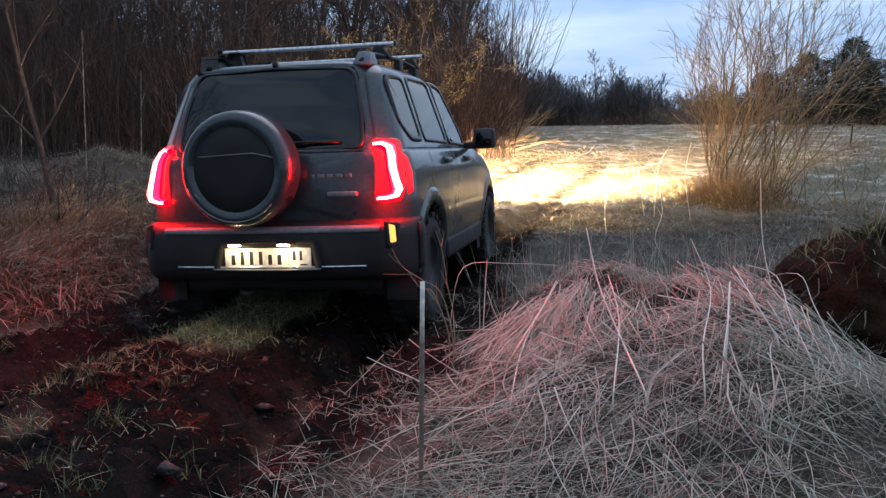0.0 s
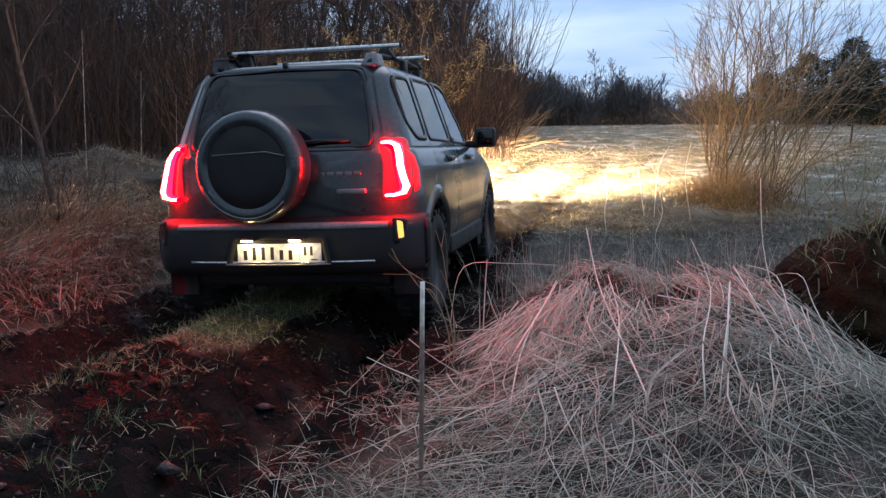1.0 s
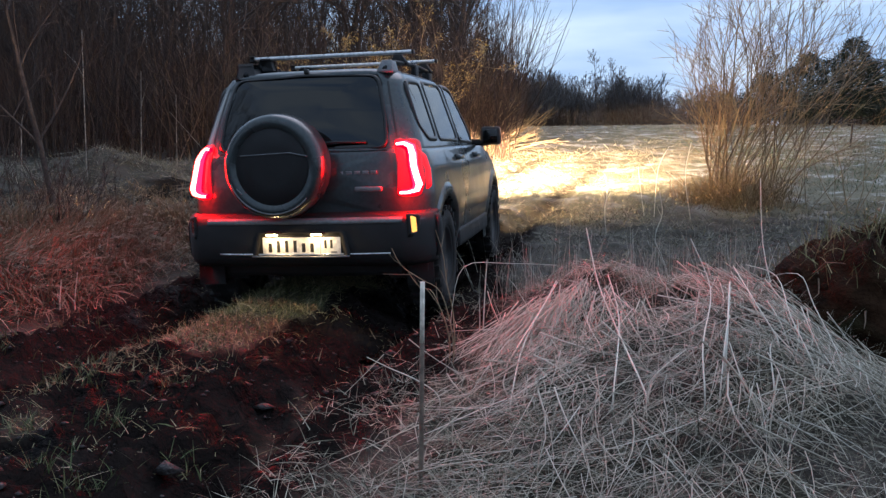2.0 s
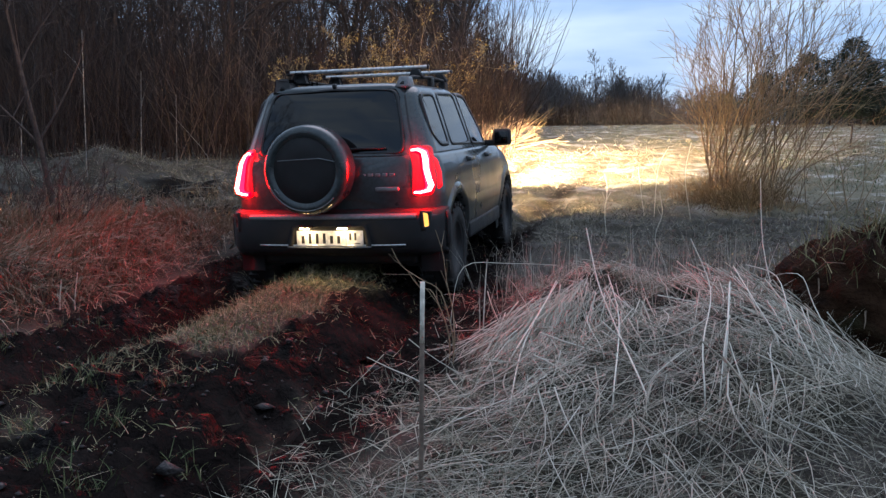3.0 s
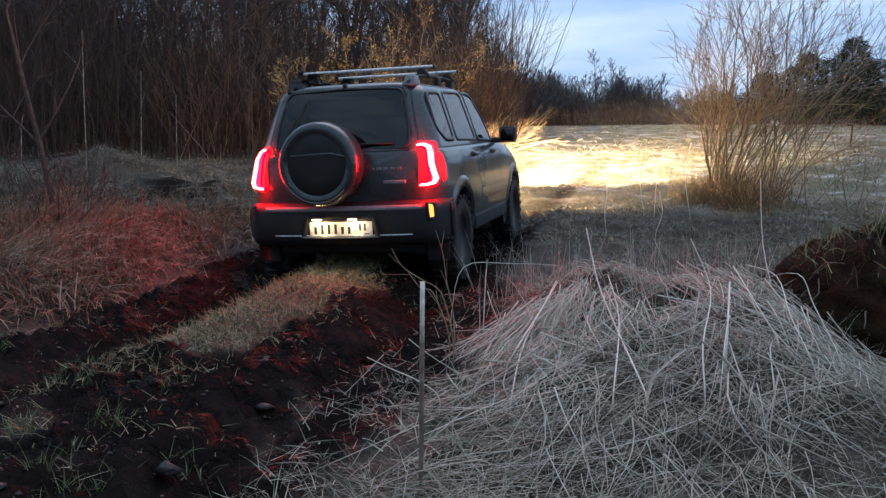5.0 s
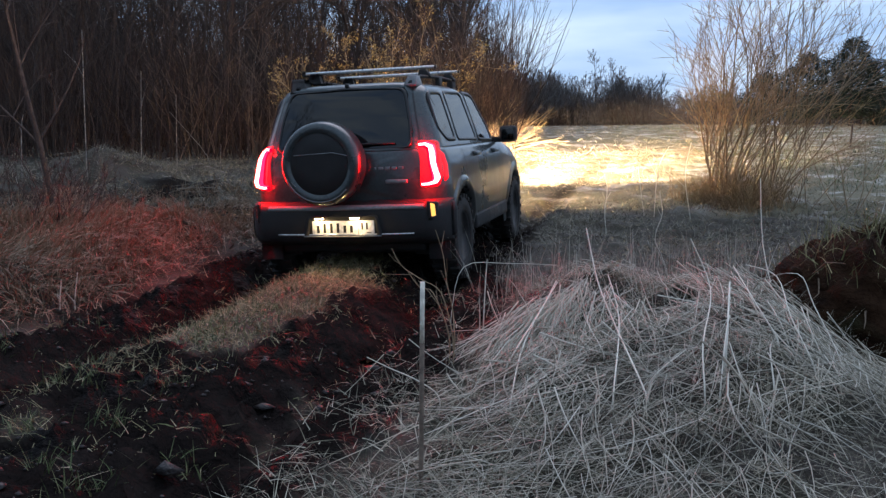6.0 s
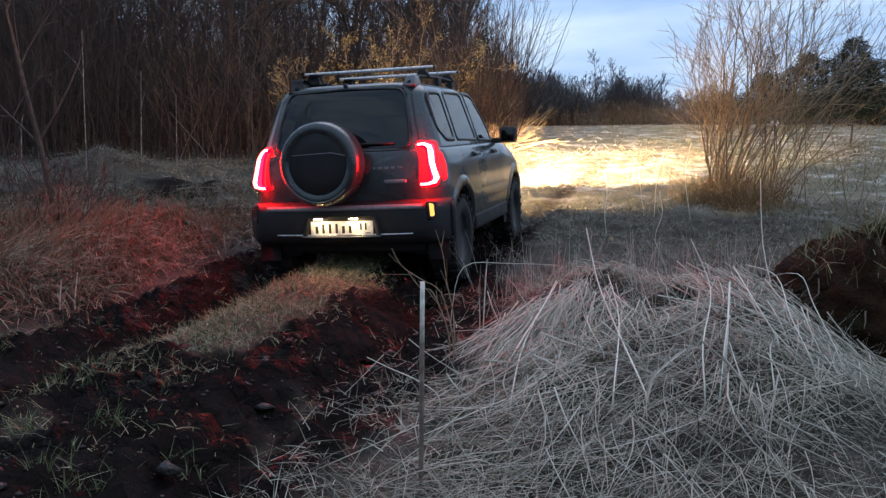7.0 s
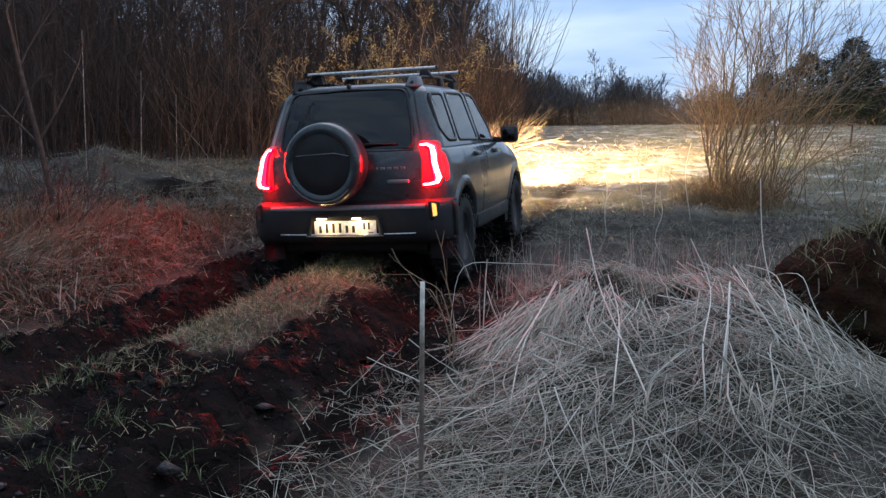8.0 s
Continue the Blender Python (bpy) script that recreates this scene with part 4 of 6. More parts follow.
def build_car():
    body = part("body", shell_bm(LOW, np.linspace(0.36, 1.085, 27), "arch", True), PAINT, car, "mud-splashed dark green-grey painted lower body")
    add_thickness(body, 0.02)
    cabin = part("cabin", shell_bm(TOP, np.concatenate([np.linspace(1.075, 1.53, 22), TOP[4:, 0]]), "window", True), PAINT, car, "dark painted roof and pillars")
    add_thickness(cabin, 0.02)
    part("underbody", box_bm(-0.62, 0.62, -0.45, 2.95, 0.26, 0.52, 0.03), PLASTIC, car)
    # windows
    for s in (1, -1):
        def on_side(y, z, d, s=s):
            return (s * (side_x(y, z) + d), y, z)
        for name, poly in SIDE_WINDOWS.items():
            p = rounded(poly, 0.05)
            glass = DARKGLASS if name != "front_door_window" else GLASS
            win = part(name, pane_bm(spread(p, 0.008), on_side), glass, car, "tinted side window" if glass is DARKGLASS else "clear side window")
            part("window_trim", band_bm(spread(p, -0.012), spread(p, 0.024), on_side, -0.02, 0.006), TRIM, win, "black window trim")
        # door seams, pressed line, handles, sill
        for y0, z0, z1 in ((0.92, 0.50, 1.11), (0.16, 0.80, 1.11), (1.74, 0.50, 1.06)):
            g = [[(s * (side_x(y0, z) + 0.0025), y0 + e, z) for e in (-0.005, 0.005)] for z in np.linspace(z0, z1, 13)]
            part("door_seam", sheet_bm(g), TRIM, body, "dark door gap")
        for y in (0.60, 1.40):
            h = part("door_handle", box_bm(s * (side_x(y, 1.0) - 0.005), s * (side_x(y, 1.0) + 0.035), y - 0.09, y + 0.09, 0.985, 1.02, 0.012), PAINT, car, "body-coloured pull handle")
            part("handle_recess", box_bm(s * (side_x(y, 1.0) - 0.004), s * (side_x(y, 1.0) + 0.004), y - 0.11, y + 0.11, 0.955, 1.025, 0.0), TRIM, h)
        part("sill_trim", box_bm(s * 0.76, s * 0.835, 0.50, 1.98, 0.33, 0.47, 0.025), PLASTIC, car, "black sill cladding")
        part("door_moulding", sheet_bm([[(s * (side_x(y, z) + o), y, z) for y in np.linspace(0.46, 1.98, 12)] for z, o in ((0.70, 0.002), (0.68, 0.007), (0.60, 0.007), (0.58, 0.002))]), PAINT, car, "raised lower door moulding")
        for ay, az, ar in ARCHES:
            g = []
            for k in range(25):
                a = math.pi * (-0.10 + 1.2 * k / 24)
                cy, cz = math.cos(a), math.sin(a)
                row = []
                for rr, o in ((ar - 0.03, -0.05), (ar - 0.015, 0.014), (ar + 0.035, 0.016), (ar + 0.07, 0.0)):
                    y, z = ay + rr * cy, az + rr * cz
                    row.append((s * (side_x(y, max(0.37, z)) + o), y, z))
                g.append(row)
            part("wheel_arch", sheet_bm(g), PAINT, car, "flared painted wheel arch")
            part("arch_liner", lathe_like(s, ay, az, ar), PLASTIC, car)
        # tail lights
        def on_rear(x, z, d, s=s):
            return (s * x, rear_y(x, z) - d, z)
        lens_poly = rounded([(0.628, 0.785), (0.765, 0.78), (0.79, 0.87), (0.768, 1.05), (0.738, 1.15), (0.605, 1.155), (0.632, 1.0)], 0.03)

        def on_lamp(x, z, d, s=s):
            return (s * (x + 0.7 * d * max(0.0, min(1.0, (x - 0.70) / 0.06))), rear_y(x, z) - d, z)
        lamp = part("tail_light", lens_bm(lens_poly, on_lamp), REDLENS, car, "red tail light cluster with the strip's halo put in as glow")
        mid = [(0.632, 1.118), (0.672, 1.122), (0.705, 1.10), (0.718, 1.05), (0.724, 0.98), (0.735, 0.91), (0.745, 0.86), (0.735, 0.825), (0.70, 0.812), (0.655, 0.812)]
        half = [0.014, 0.017, 0.021, 0.022, 0.022, 0.022, 0.024, 0.022, 0.016, 0.014]
        # the wide red ridge is added, raised to spread red glow over the tailgate
        for name, mat, wide, low, high, label in (("light_guide", TAILRIDGE, 1.0, 0.006, 0.056, "added red ridge that throws the strip's glow on the body"), ("light_strip", STRIP, 0.52, 0.049, 0.062, "white-hot red light strip")):
            g = []
            for i, (x, z) in enumerate(mid):
                a, b = mid[max(0, i - 1)], mid[min(len(mid) - 1, i + 1)]
                tx, tz = b[0] - a[0], b[1] - a[1]
                n = math.hypot(tx, tz)
                nx, nz = tz / n * half[i] * wide, -tx / n * half[i] * wide
                g.append([on_lamp(x + nx * q, z + nz * q, low + (high - low) * math.sqrt(1 - q * q)) for q in (-1, -0.8, -0.4, 0.0, 0.4, 0.8, 1)])
            part(name, sheet_bm(g), mat, lamp, label)

        def on_corner(y, z, d, s=s):
            xs, ys = outline(LOW if z < 1.08 else TOP, z)
            return (s * (float(np.interp(y, ys[18:60], xs[18:60])) + d), y, z)
        # added glowing patch: the lamp's red halo, put into a shape on the corner
        part("side_halo", lens_bm(rounded([(-0.45, 0.82), (-0.41, 0.84), (-0.40, 0.95), (-0.405, 1.05), (-0.445, 1.085)], 0.012), on_corner, 0.010), SIDEHALO, lamp, "added red patch for the tail light's halo round the corner")
        # headlights: a lit element deep behind a flat slot, added to shape a low fan of light, and a lens that emits
        # the wide spill itself
        c = s * 0.55
        hood = [[(x, y, z) for x, z in ((x0, z0), (x1, z0), (x1, z1), (x0, z1), (x0, z0))] for y, x0, x1, z0, z1 in ((2.46, c - 0.10, c + 0.10, 0.795, 0.855), (2.80, c - 0.17, c + 0.17, 0.782, 0.862), (2.955, c - 0.17, c + 0.17, 0.780, 0.862))]
        hl = part("headlight", sheet_bm(hood), PLASTIC, car, "deep housing with a slot added to shape the beam")
        part("headlight_back", box_bm(c - 0.11, c + 0.11, 2.44, 2.458, 0.79, 0.86), PLASTIC, hl)
        part("headlight_bulb", box_bm(c - 0.075, c + 0.075, 2.47, 2.476, 0.807, 0.843), BEAM, hl, "lit warm headlamp element")
        part("headlight_lens", box_bm(c - 0.15, c + 0.15, 2.885, 2.890, 0.868, 0.910, 0.002), SCATTER, hl, "lens with a glow of its own for the wide spill")
        # unseen baffles, added to hold the lens spill back sideways
        for x in (c - 0.156, c + 0.150):
            part("headlight_baffle", box_bm(x, x + 0.006, 2.88, 2.945, 0.862, 0.915), PLASTIC, hl, "unseen baffle that narrows the headlight spill")
        # mirrors
        bm = box_bm(s * 0.845, s * 1.012, 1.60, 1.72, 1.075, 1.235, 0.035, 3)
        mir = part("side_mirror", bm, PLASTIC, car, "black side mirror housing")
        part("mirror_glass", box_bm(s * 0.868, s * 0.99, 1.594, 1.601, 1.098, 1.212, 0.003, 1), glass_material("mirror_glass", (0.02, 0.02, 0.02), 0.02), mir)
        part("mirror_arm", box_bm(s * 0.74, s * 0.87, 1.63, 1.70, 1.075, 1.13, 0.015), PLASTIC, mir)
        # roof rails
        pts = [(s * 0.52 + (0.08 if s < 0 else 0), -0.35, 1.60), (s * 0.52 + (0.06 if s < 0 else 0), -0.25, 1.645), (s * 0.525, -0.05, 1.668), (s * 0.53, 0.5, 1.685), (s * 0.525, 0.95, 1.675), (s * 0.51, 1.08, 1.635), (s * 0.50, 1.13, 1.56)]
        rail = part("roof_rail", tube_bm(pts, 0.018, 8, 0.8), PLASTIC, car, "black roof rail")
        bm = box_bm(s * 0.465 + (0.08 if s < 0 else 0), s * 0.57 + (0.08 if s < 0 else 0), -0.36, -0.15, 1.575, 1.665, 0.018)
        for v in bm.verts:
            if v.co.z > 1.62:
                v.co.y = -0.275 + (v.co.y + 0.275) * 0.62 + 0.03
                v.co.x = s * (0.52 + (abs(v.co.x) - 0.52) * 0.75)
        # left cover takes black in place of grey, to stand in for shade
        part("rail_foot", bm, GREYTRIM if s > 0 else PLASTIC, rail, "grey rail end cover" if s > 0 else "rail end cover coloured dark for its shade")
        part("rail_foot", box_bm(s * 0.49, s * 0.55, 0.93, 1.06, 1.58, 1.665, 0.012), PLASTIC, rail)
        part("rail_foot", box_bm(s * 0.51, s * 0.55, 0.45, 0.56, 1.60, 1.685, 0.012), PLASTIC, rail)
        # bumper reflectors and corner trims
        # only the right reflector glows: its caught light is part of the material
        part("reflector", pane_bm(rounded([(0.735, 0.565), (0.762, 0.57), (0.757, 0.66), (0.728, 0.672)], 0.008), lambda x, z, d, s=s: (s * x, bumper_y(x) - 0.018 - d, z), 0.012), AMBER if s > 0 else REDPLAIN, car, "corner reflector with its amber shine put in as glow" if s > 0 else "dark red corner reflector")
        corner = [[(s * (x + 0.004), bumper_y(x) - o, z) for x in np.linspace(0.695, 0.850, 12)] for z, o in ((0.47, 0.001), (0.49, 0.008), (0.60, 0.008), (0.645, 0.003), (0.668, -0.022))]
        part("bumper_corner", sheet_bm(corner), PAINT, car, "body-coloured bumper corner")
        part("reflector_pocket", band_bm(rounded([(0.738, 0.575), (0.760, 0.578), (0.755, 0.655), (0.731, 0.664)], 0.006), rounded([(0.712, 0.535), (0.782, 0.54), (0.778, 0.675), (0.705, 0.69)], 0.012), lambda x, z, d, s=s: (s * x, bumper_y(x) - 0.012 - d, z), -0.01, 0.006), TRIM, car, "dark pocket round the reflector")
        part("mud_flap", box_bm(s * 0.64, s * 0.82, -0.43, -0.415, 0.20, 0.42, 0.004), PLASTIC, car, "black rubber mud flap")
    # cross bars
    for y in (0.17, 1.0):
        bar = part("cross_bar", box_bm(-0.59, 0.59, y - 0.02, y + 0.02, 1.742, 1.768, 0.009, 2), ALLOY, car, "bare aluminium roof cross bar")
        for s in (1, -1):
            part("end_cap", box_bm(s * 0.588, s * 0.605, y - 0.022, y + 0.022, 1.739, 1.771, 0.008), TRIM, bar, "black end cap")
            bm = box_bm(s * 0.44, s * 0.56, y - 0.04, y + 0.04, 1.665, 1.742, 0.012)
            for v in bm.verts:
                if v.co.z > 1.70:
                    v.co.x = s * (0.48 + (abs(v.co.x) - 0.48) * 0.5)
            part("bar_foot", bm, PLASTIC, bar, "black clamp foot")
    # rear window and tailgate
    def rear_put(x, z, d):
        return (x, rear_y(x, z) - d, z)
    p = rounded(REAR_WINDOW, 0.06)
    gate = part("tailgate", pane_bm(rounded([(-0.60, 0.675), (0.60, 0.675), (0.615, 0.80), (0.585, 1.07), (-0.585, 1.07), (-0.615, 0.80)], 0.03), lambda x, z, d: rear_put(x, z, d + 0.008), 0.006), PAINT, car, "dark painted tailgate")
    rw = part("rear_window", pane_bm(spread(p, 0.01), lambda x, z, d: rear_put(x, z, d + 0.004)), REARGLASS, car, "dark tinted rear window")
    part("window_trim", band_bm(spread(p, -0.012), spread(p, 0.012), rear_put, -0.02, 0.0065), TRIM, rw, "black window surround")
    for s in (1, -1):
        g = []
        for k in range(15):
            z = 1.15 + (1.575 - 1.15) * k / 14
            x = 0.628 - (z - 1.15) * 0.22
            g.append([rear_put(s * (x + e), z, 0.003) for e in (-0.005, 0.005)])
        part("gate_seam", sheet_bm(g), TRIM, gate, "dark tailgate gap")
    part("gate_handle", box_bm(0.36, 0.54, rear_y(0.45, 0.83) - 0.035, rear_y(0.45, 0.83), 0.825, 0.855, 0.01), GREYTRIM, gate, "tailgate pull handle")
    part("gate_strip", box_bm(-0.50, 0.52, -0.622, -0.598, 0.662, 0.682, 0.006), GREYTRIM, gate, "pale lower tailgate strip")
    # worn maker's lettering, kept as plain bars
    for k in range(5):
        part("emblem_bar", box_bm(0.25 + 0.055 * k, 0.29 + 0.055 * k, rear_y(0.35, 0.95) - 0.013, rear_y(0.35, 0.95) - 0.004, 0.935, 0.955, 0.003), GREYTRIM, gate)
    wp = part("wiper", tube_bm([(0.05, rear_y(0.05, 1.13) - 0.03, 1.13), (0.25, rear_y(0.25, 1.14) - 0.025, 1.14), (0.44, rear_y(0.44, 1.135) - 0.02, 1.135)], 0.008), TRIM, gate, "black rear wiper")
    part("aerial_stub", box_bm(-0.014, 0.014, -0.40, -0.36, 1.59, 1.622, 0.006), TRIM, car, "black stub on the roof edge")
    # spare wheel in its hard cover
    sc = part("spare_wheel", lathe_bm([(-0.60, 0.20), (-0.66, 0.315), (-0.70, 0.328), (-0.78, 0.327), (-0.835, 0.318), (-0.862, 0.30), (-0.868, 0.28), (-0.866, 0.245), (-0.856, 0.236), (-0.855, 0.1)], 64, "y"), PAINT, car, "painted hard cover over the spare wheel")
    sc.location = (-0.085, 0, 1.0)
    face = part("cover_face", lathe_bm([(-0.855, 0.237), (-0.861, 0.233), (-0.866, 0.12), (-0.867, 0.01)], 64, "y"), PLASTIC, sc, "dark inset face of the cover")
    part("crease", tube_bm([(-0.20, -0.866, 0.072), (0.12, -0.869, 0.085), (0.235, -0.868, 0.06)], 0.004, 6), GREYTRIM, face, "raised crease on the cover")
    part("crease", tube_bm([(-0.235, -0.868, -0.13), (-0.20, -0.870, -0.165)], 0.004, 6), GREYTRIM, face)
    arc = [(0.29 * math.cos(a), -0.869, 0.29 * math.sin(a)) for a in np.linspace(radians(200), radians(318), 22)]
    part("lower_rib", tube_bm(arc, 0.0045, 6), GREYTRIM, face, "thin bright rib round the cover")
    # bumper
    g = []
    for z, o in ((0.36, -0.07), (0.385, -0.03), (0.42, -0.005), (0.50, 0.0), (0.60, 0.0), (0.635, -0.008), (0.665, -0.03), (0.685, -0.09)):
        half = [(x, bumper_y(x) - o) for x in np.linspace(0, 0.66, 14)] + [(x, bumper_y(x) - o) for x in np.linspace(0.68, 0.855, 10)] + [(0.862 + o * 0.6, y) for y in (-0.46, -0.40, -0.36)]
        g.append([(-x, y, z) for x, y in half[:0:-1]] + [(x, y, z) for x, y in half])
    bump = part("rear_bumper", sheet_bm(g), PLASTIC, car, "black plastic rear bumper with mud")
    add_thickness(bump, 0.012)
    part("bumper_pad", sheet_bm([[(x, bumper_y(x) - o, z) for x in np.linspace(-0.62, 0.68, 22)] for z, o in ((0.628, 0.004), (0.634, 0.016), (0.656, 0.012), (0.668, -0.02))]), GREYTRIM, bump, "grey step strip on the bumper")
    part("chrome_strip", tube_bm([(x, bumper_y(x) - 0.012, 0.438 + 0.012 * max(0, abs(x) - 0.45)) for x in np.linspace(-0.54, 0.60, 24)], 0.007, 8), ALLOY, bump, "thin bright lower trim line")
    # number plate recess, plate and its lamps
    rec = part("plate_recess", band_bm(rounded([(-0.27, 0.43), (0.31, 0.43), (0.285, 0.565), (-0.235, 0.565)], 0.02), rounded([(-0.31, 0.422), (0.35, 0.422), (0.315, 0.59), (-0.265, 0.59)], 0.03), lambda x, z, d: (x, -0.705 - d, z), -0.02, 0.012), PLASTIC, bump, "plastic surround of the number plate")
    part("recess_lip", tube_bm([(-0.305, -0.722, 0.428), (-0.1, -0.728, 0.425), (0.14, -0.728, 0.425), (0.345, -0.722, 0.428)], 0.006, 8), GREYTRIM, rec)
    pl = part("number_plate", box_bm(-0.234, 0.286, -0.714, -0.708, 0.436, 0.548, 0.004), PLATE, car, "white number plate with unreadable dark marks")
    x = -0.195
    for wdt, hgt in ((0.024, 0.058), (0.022, 0.076), (0.022, 0.076), (0.022, 0.076), (0.024, 0.058), (0.024, 0.058)):
        part("plate_mark", box_bm(x, x + wdt, -0.7155, -0.7135, 0.453, 0.453 + hgt, 0.001, 1), INK, pl, smooth=False)
        x += 0.056
    for x in (0.178, 0.217):
        part("plate_mark", box_bm(x, x + 0.017, -0.7155, -0.7135, 0.478, 0.532, 0.001, 1), INK, pl, smooth=False)
    part("plate_divider", box_bm(0.152, 0.155, -0.7155, -0.7135, 0.440, 0.545, 0.0), INK, pl, smooth=False)
    part("plate_mark", box_bm(0.222, 0.262, -0.7155, -0.7135, 0.450, 0.457, 0.0), INK, pl, smooth=False)
    for x in (-0.142, 0.151):
        pod = part("plate_lamp", box_bm(x - 0.045, x + 0.045, -0.790, -0.70, 0.575, 0.590, 0.005), PLASTIC, car, "small plate lamp pod")
        part("lamp_lens", box_bm(x - 0.032, x + 0.032, -0.792, -0.766, 0.568, 0.5755, 0.003), PLATELAMP, pod, "lit warm lamp lens")
    # under the tail
    part("silencer", lathe_bm([(-0.30, 0.05), (-0.28, 0.085), (0.28, 0.085), (0.30, 0.05)], 20), PLASTIC, car).location = (0.0, -0.36, 0.33)
    part("rear_axle", tube_bm([(-0.70, 0, 0.34), (-0.12, 0, 0.34), (0, 0, 0.34), (0.12, 0, 0.34), (0.70, 0, 0.34)], 0.045, 10), PLASTIC, car)
    # windscreen
    def front_put(x, z, d):
        xs, ys = outline(TOP, z)
        return (x, float(np.interp(-abs(x), -xs[124:], ys[124:])) + d, z)
    part("windscreen", pane_bm(rounded(FRONT_WINDOW, 0.05), lambda x, z, d: front_put(x, z, d + 0.004)), GLASS, car, "clear windscreen")
    part("grille", box_bm(-0.42, 0.42, 3.05, 3.10, 0.70, 0.88, 0.02), PLASTIC, car, "black front grille")
    part("front_bumper", box_bm(-0.78, 0.78, 2.94, 3.16, 0.36, 0.62, 0.06, 3), PLASTIC, car, "black plastic front bumper")
    # inside
    for x in (-0.36, 0.36):
        seat = part("front_seat", box_bm(x - 0.25, x + 0.25, 0.75, 1.25, 0.55, 0.78, 0.05), CLOTH, car, "dark cloth seat")
        part("backrest", box_bm(x - 0.24, x + 0.24, 0.60, 0.74, 0.72, 1.28, 0.05), CLOTH, seat)
        part("headrest", box_bm(x - 0.13, x + 0.13, 0.60, 0.69, 1.30, 1.46, 0.04), CLOTH, seat)
    bench = part("rear_seat", box_bm(-0.62, 0.62, 0.02, 0.45, 0.55, 0.75, 0.05), CLOTH, car, "dark cloth rear bench")
    part("backrest", box_bm(-0.62, 0.62, -0.12, 0.0, 0.70, 1.20, 0.05), CLOTH, bench)
    for x in (-0.38, 0.38):
        part("headrest", box_bm(x - 0.13, x + 0.13, -0.11, -0.03, 1.21, 1.36, 0.04), CLOTH, bench)
    part("dashboard", box_bm(-0.68, 0.68, 1.45, 1.85, 0.80, 1.10, 0.06), PLASTIC, car)
    wheel_ring = [(-0.36 + 0.18 * math.cos(a), 1.36 + 0.06 * math.sin(a), 1.02 + 0.17 * math.sin(a)) for a in np.linspace(0, 2 * math.pi, 25)]
    part("steering_wheel", tube_bm(wheel_ring, 0.014, 6), PLASTIC, car)
    # wheels
    for s in (1, -1):
        for y in (0.0, 2.45):
            w = build_wheel(s)
            w.parent = car
            WHEELS.append((w, s * 0.73, y, 0.33))


def bumper_y(x):
    x = abs(x)
    return -0.70 + 0.05 * (x / 0.8) ** 2 + 0.22 * max(0.0, (x - 0.66) / 0.2) ** 2.2


def lathe_like(s, ay, az, ar):
    """The inner wall of a wheel arch."""
    g = []
    for k in range(21):
        a = math.pi * (-0.12 + 1.24 * k / 20)
        g.append([(s * x, ay + (ar + 0.0) * math.cos(a), az + (ar + 0.0) * math.sin(a)) for x in (0.50, 0.66, 0.80)])
    return sheet_bm(g)


REDPLAIN = surface("dark_red_reflector", [(0.12, 0.01, 0.01), (0.18, 0.015, 0.015)], 30.0, (0.2, 0.3), 0.0)
build_car()


# ---- single plants, sticks and earth ----
def smooth_line(points, n=4):
    """A softened line through points."""
    p = np.array(points, float)
    out = []
    for i in range(len(p) - 1):
        a, b, c, d = p[max(0, i - 1)], p[i], p[i + 1], p[min(len(p) - 1, i + 2)]
        for k in range(n):
            t = k / n
            out.append(0.5 * (2 * b + (c - a) * t + (2 * a - 5 * b + 4 * c - d) * t * t + (3 * b - a - 3 * c + d) * t ** 3))
    out.append(p[-1])
    return np.array(out)


def stem(points, r0, r1):
    q = smooth_line(points)
    return q, np.linspace(r0, r1, len(q))


def dead_stem(points, r0, r1, label, forks=0, material=None):
    """One dry stem that stands in the ground by its first point."""
    p = np.array(points, float)
    root = new("dead_stem")
    base = p[0].copy()
    base[2] = float(height(base[0], base[1])) - 0.02
    if p[0][2] > base[2]:
        p = np.vstack([base, p])
    root.location = base
    main = stem(p - base, r0, r1)
    lines = [main] + (offshoots(main, forks, 0.4, 0.9, 0.35, 0.6, 0.1, 0.02, 2, 0.7, r1 * 0.8) if forks else [])
    tubes("stem", lines, material or STALK, root, 5)
    return tagged(root, label, "dry stem", group="dead stems on the mound")


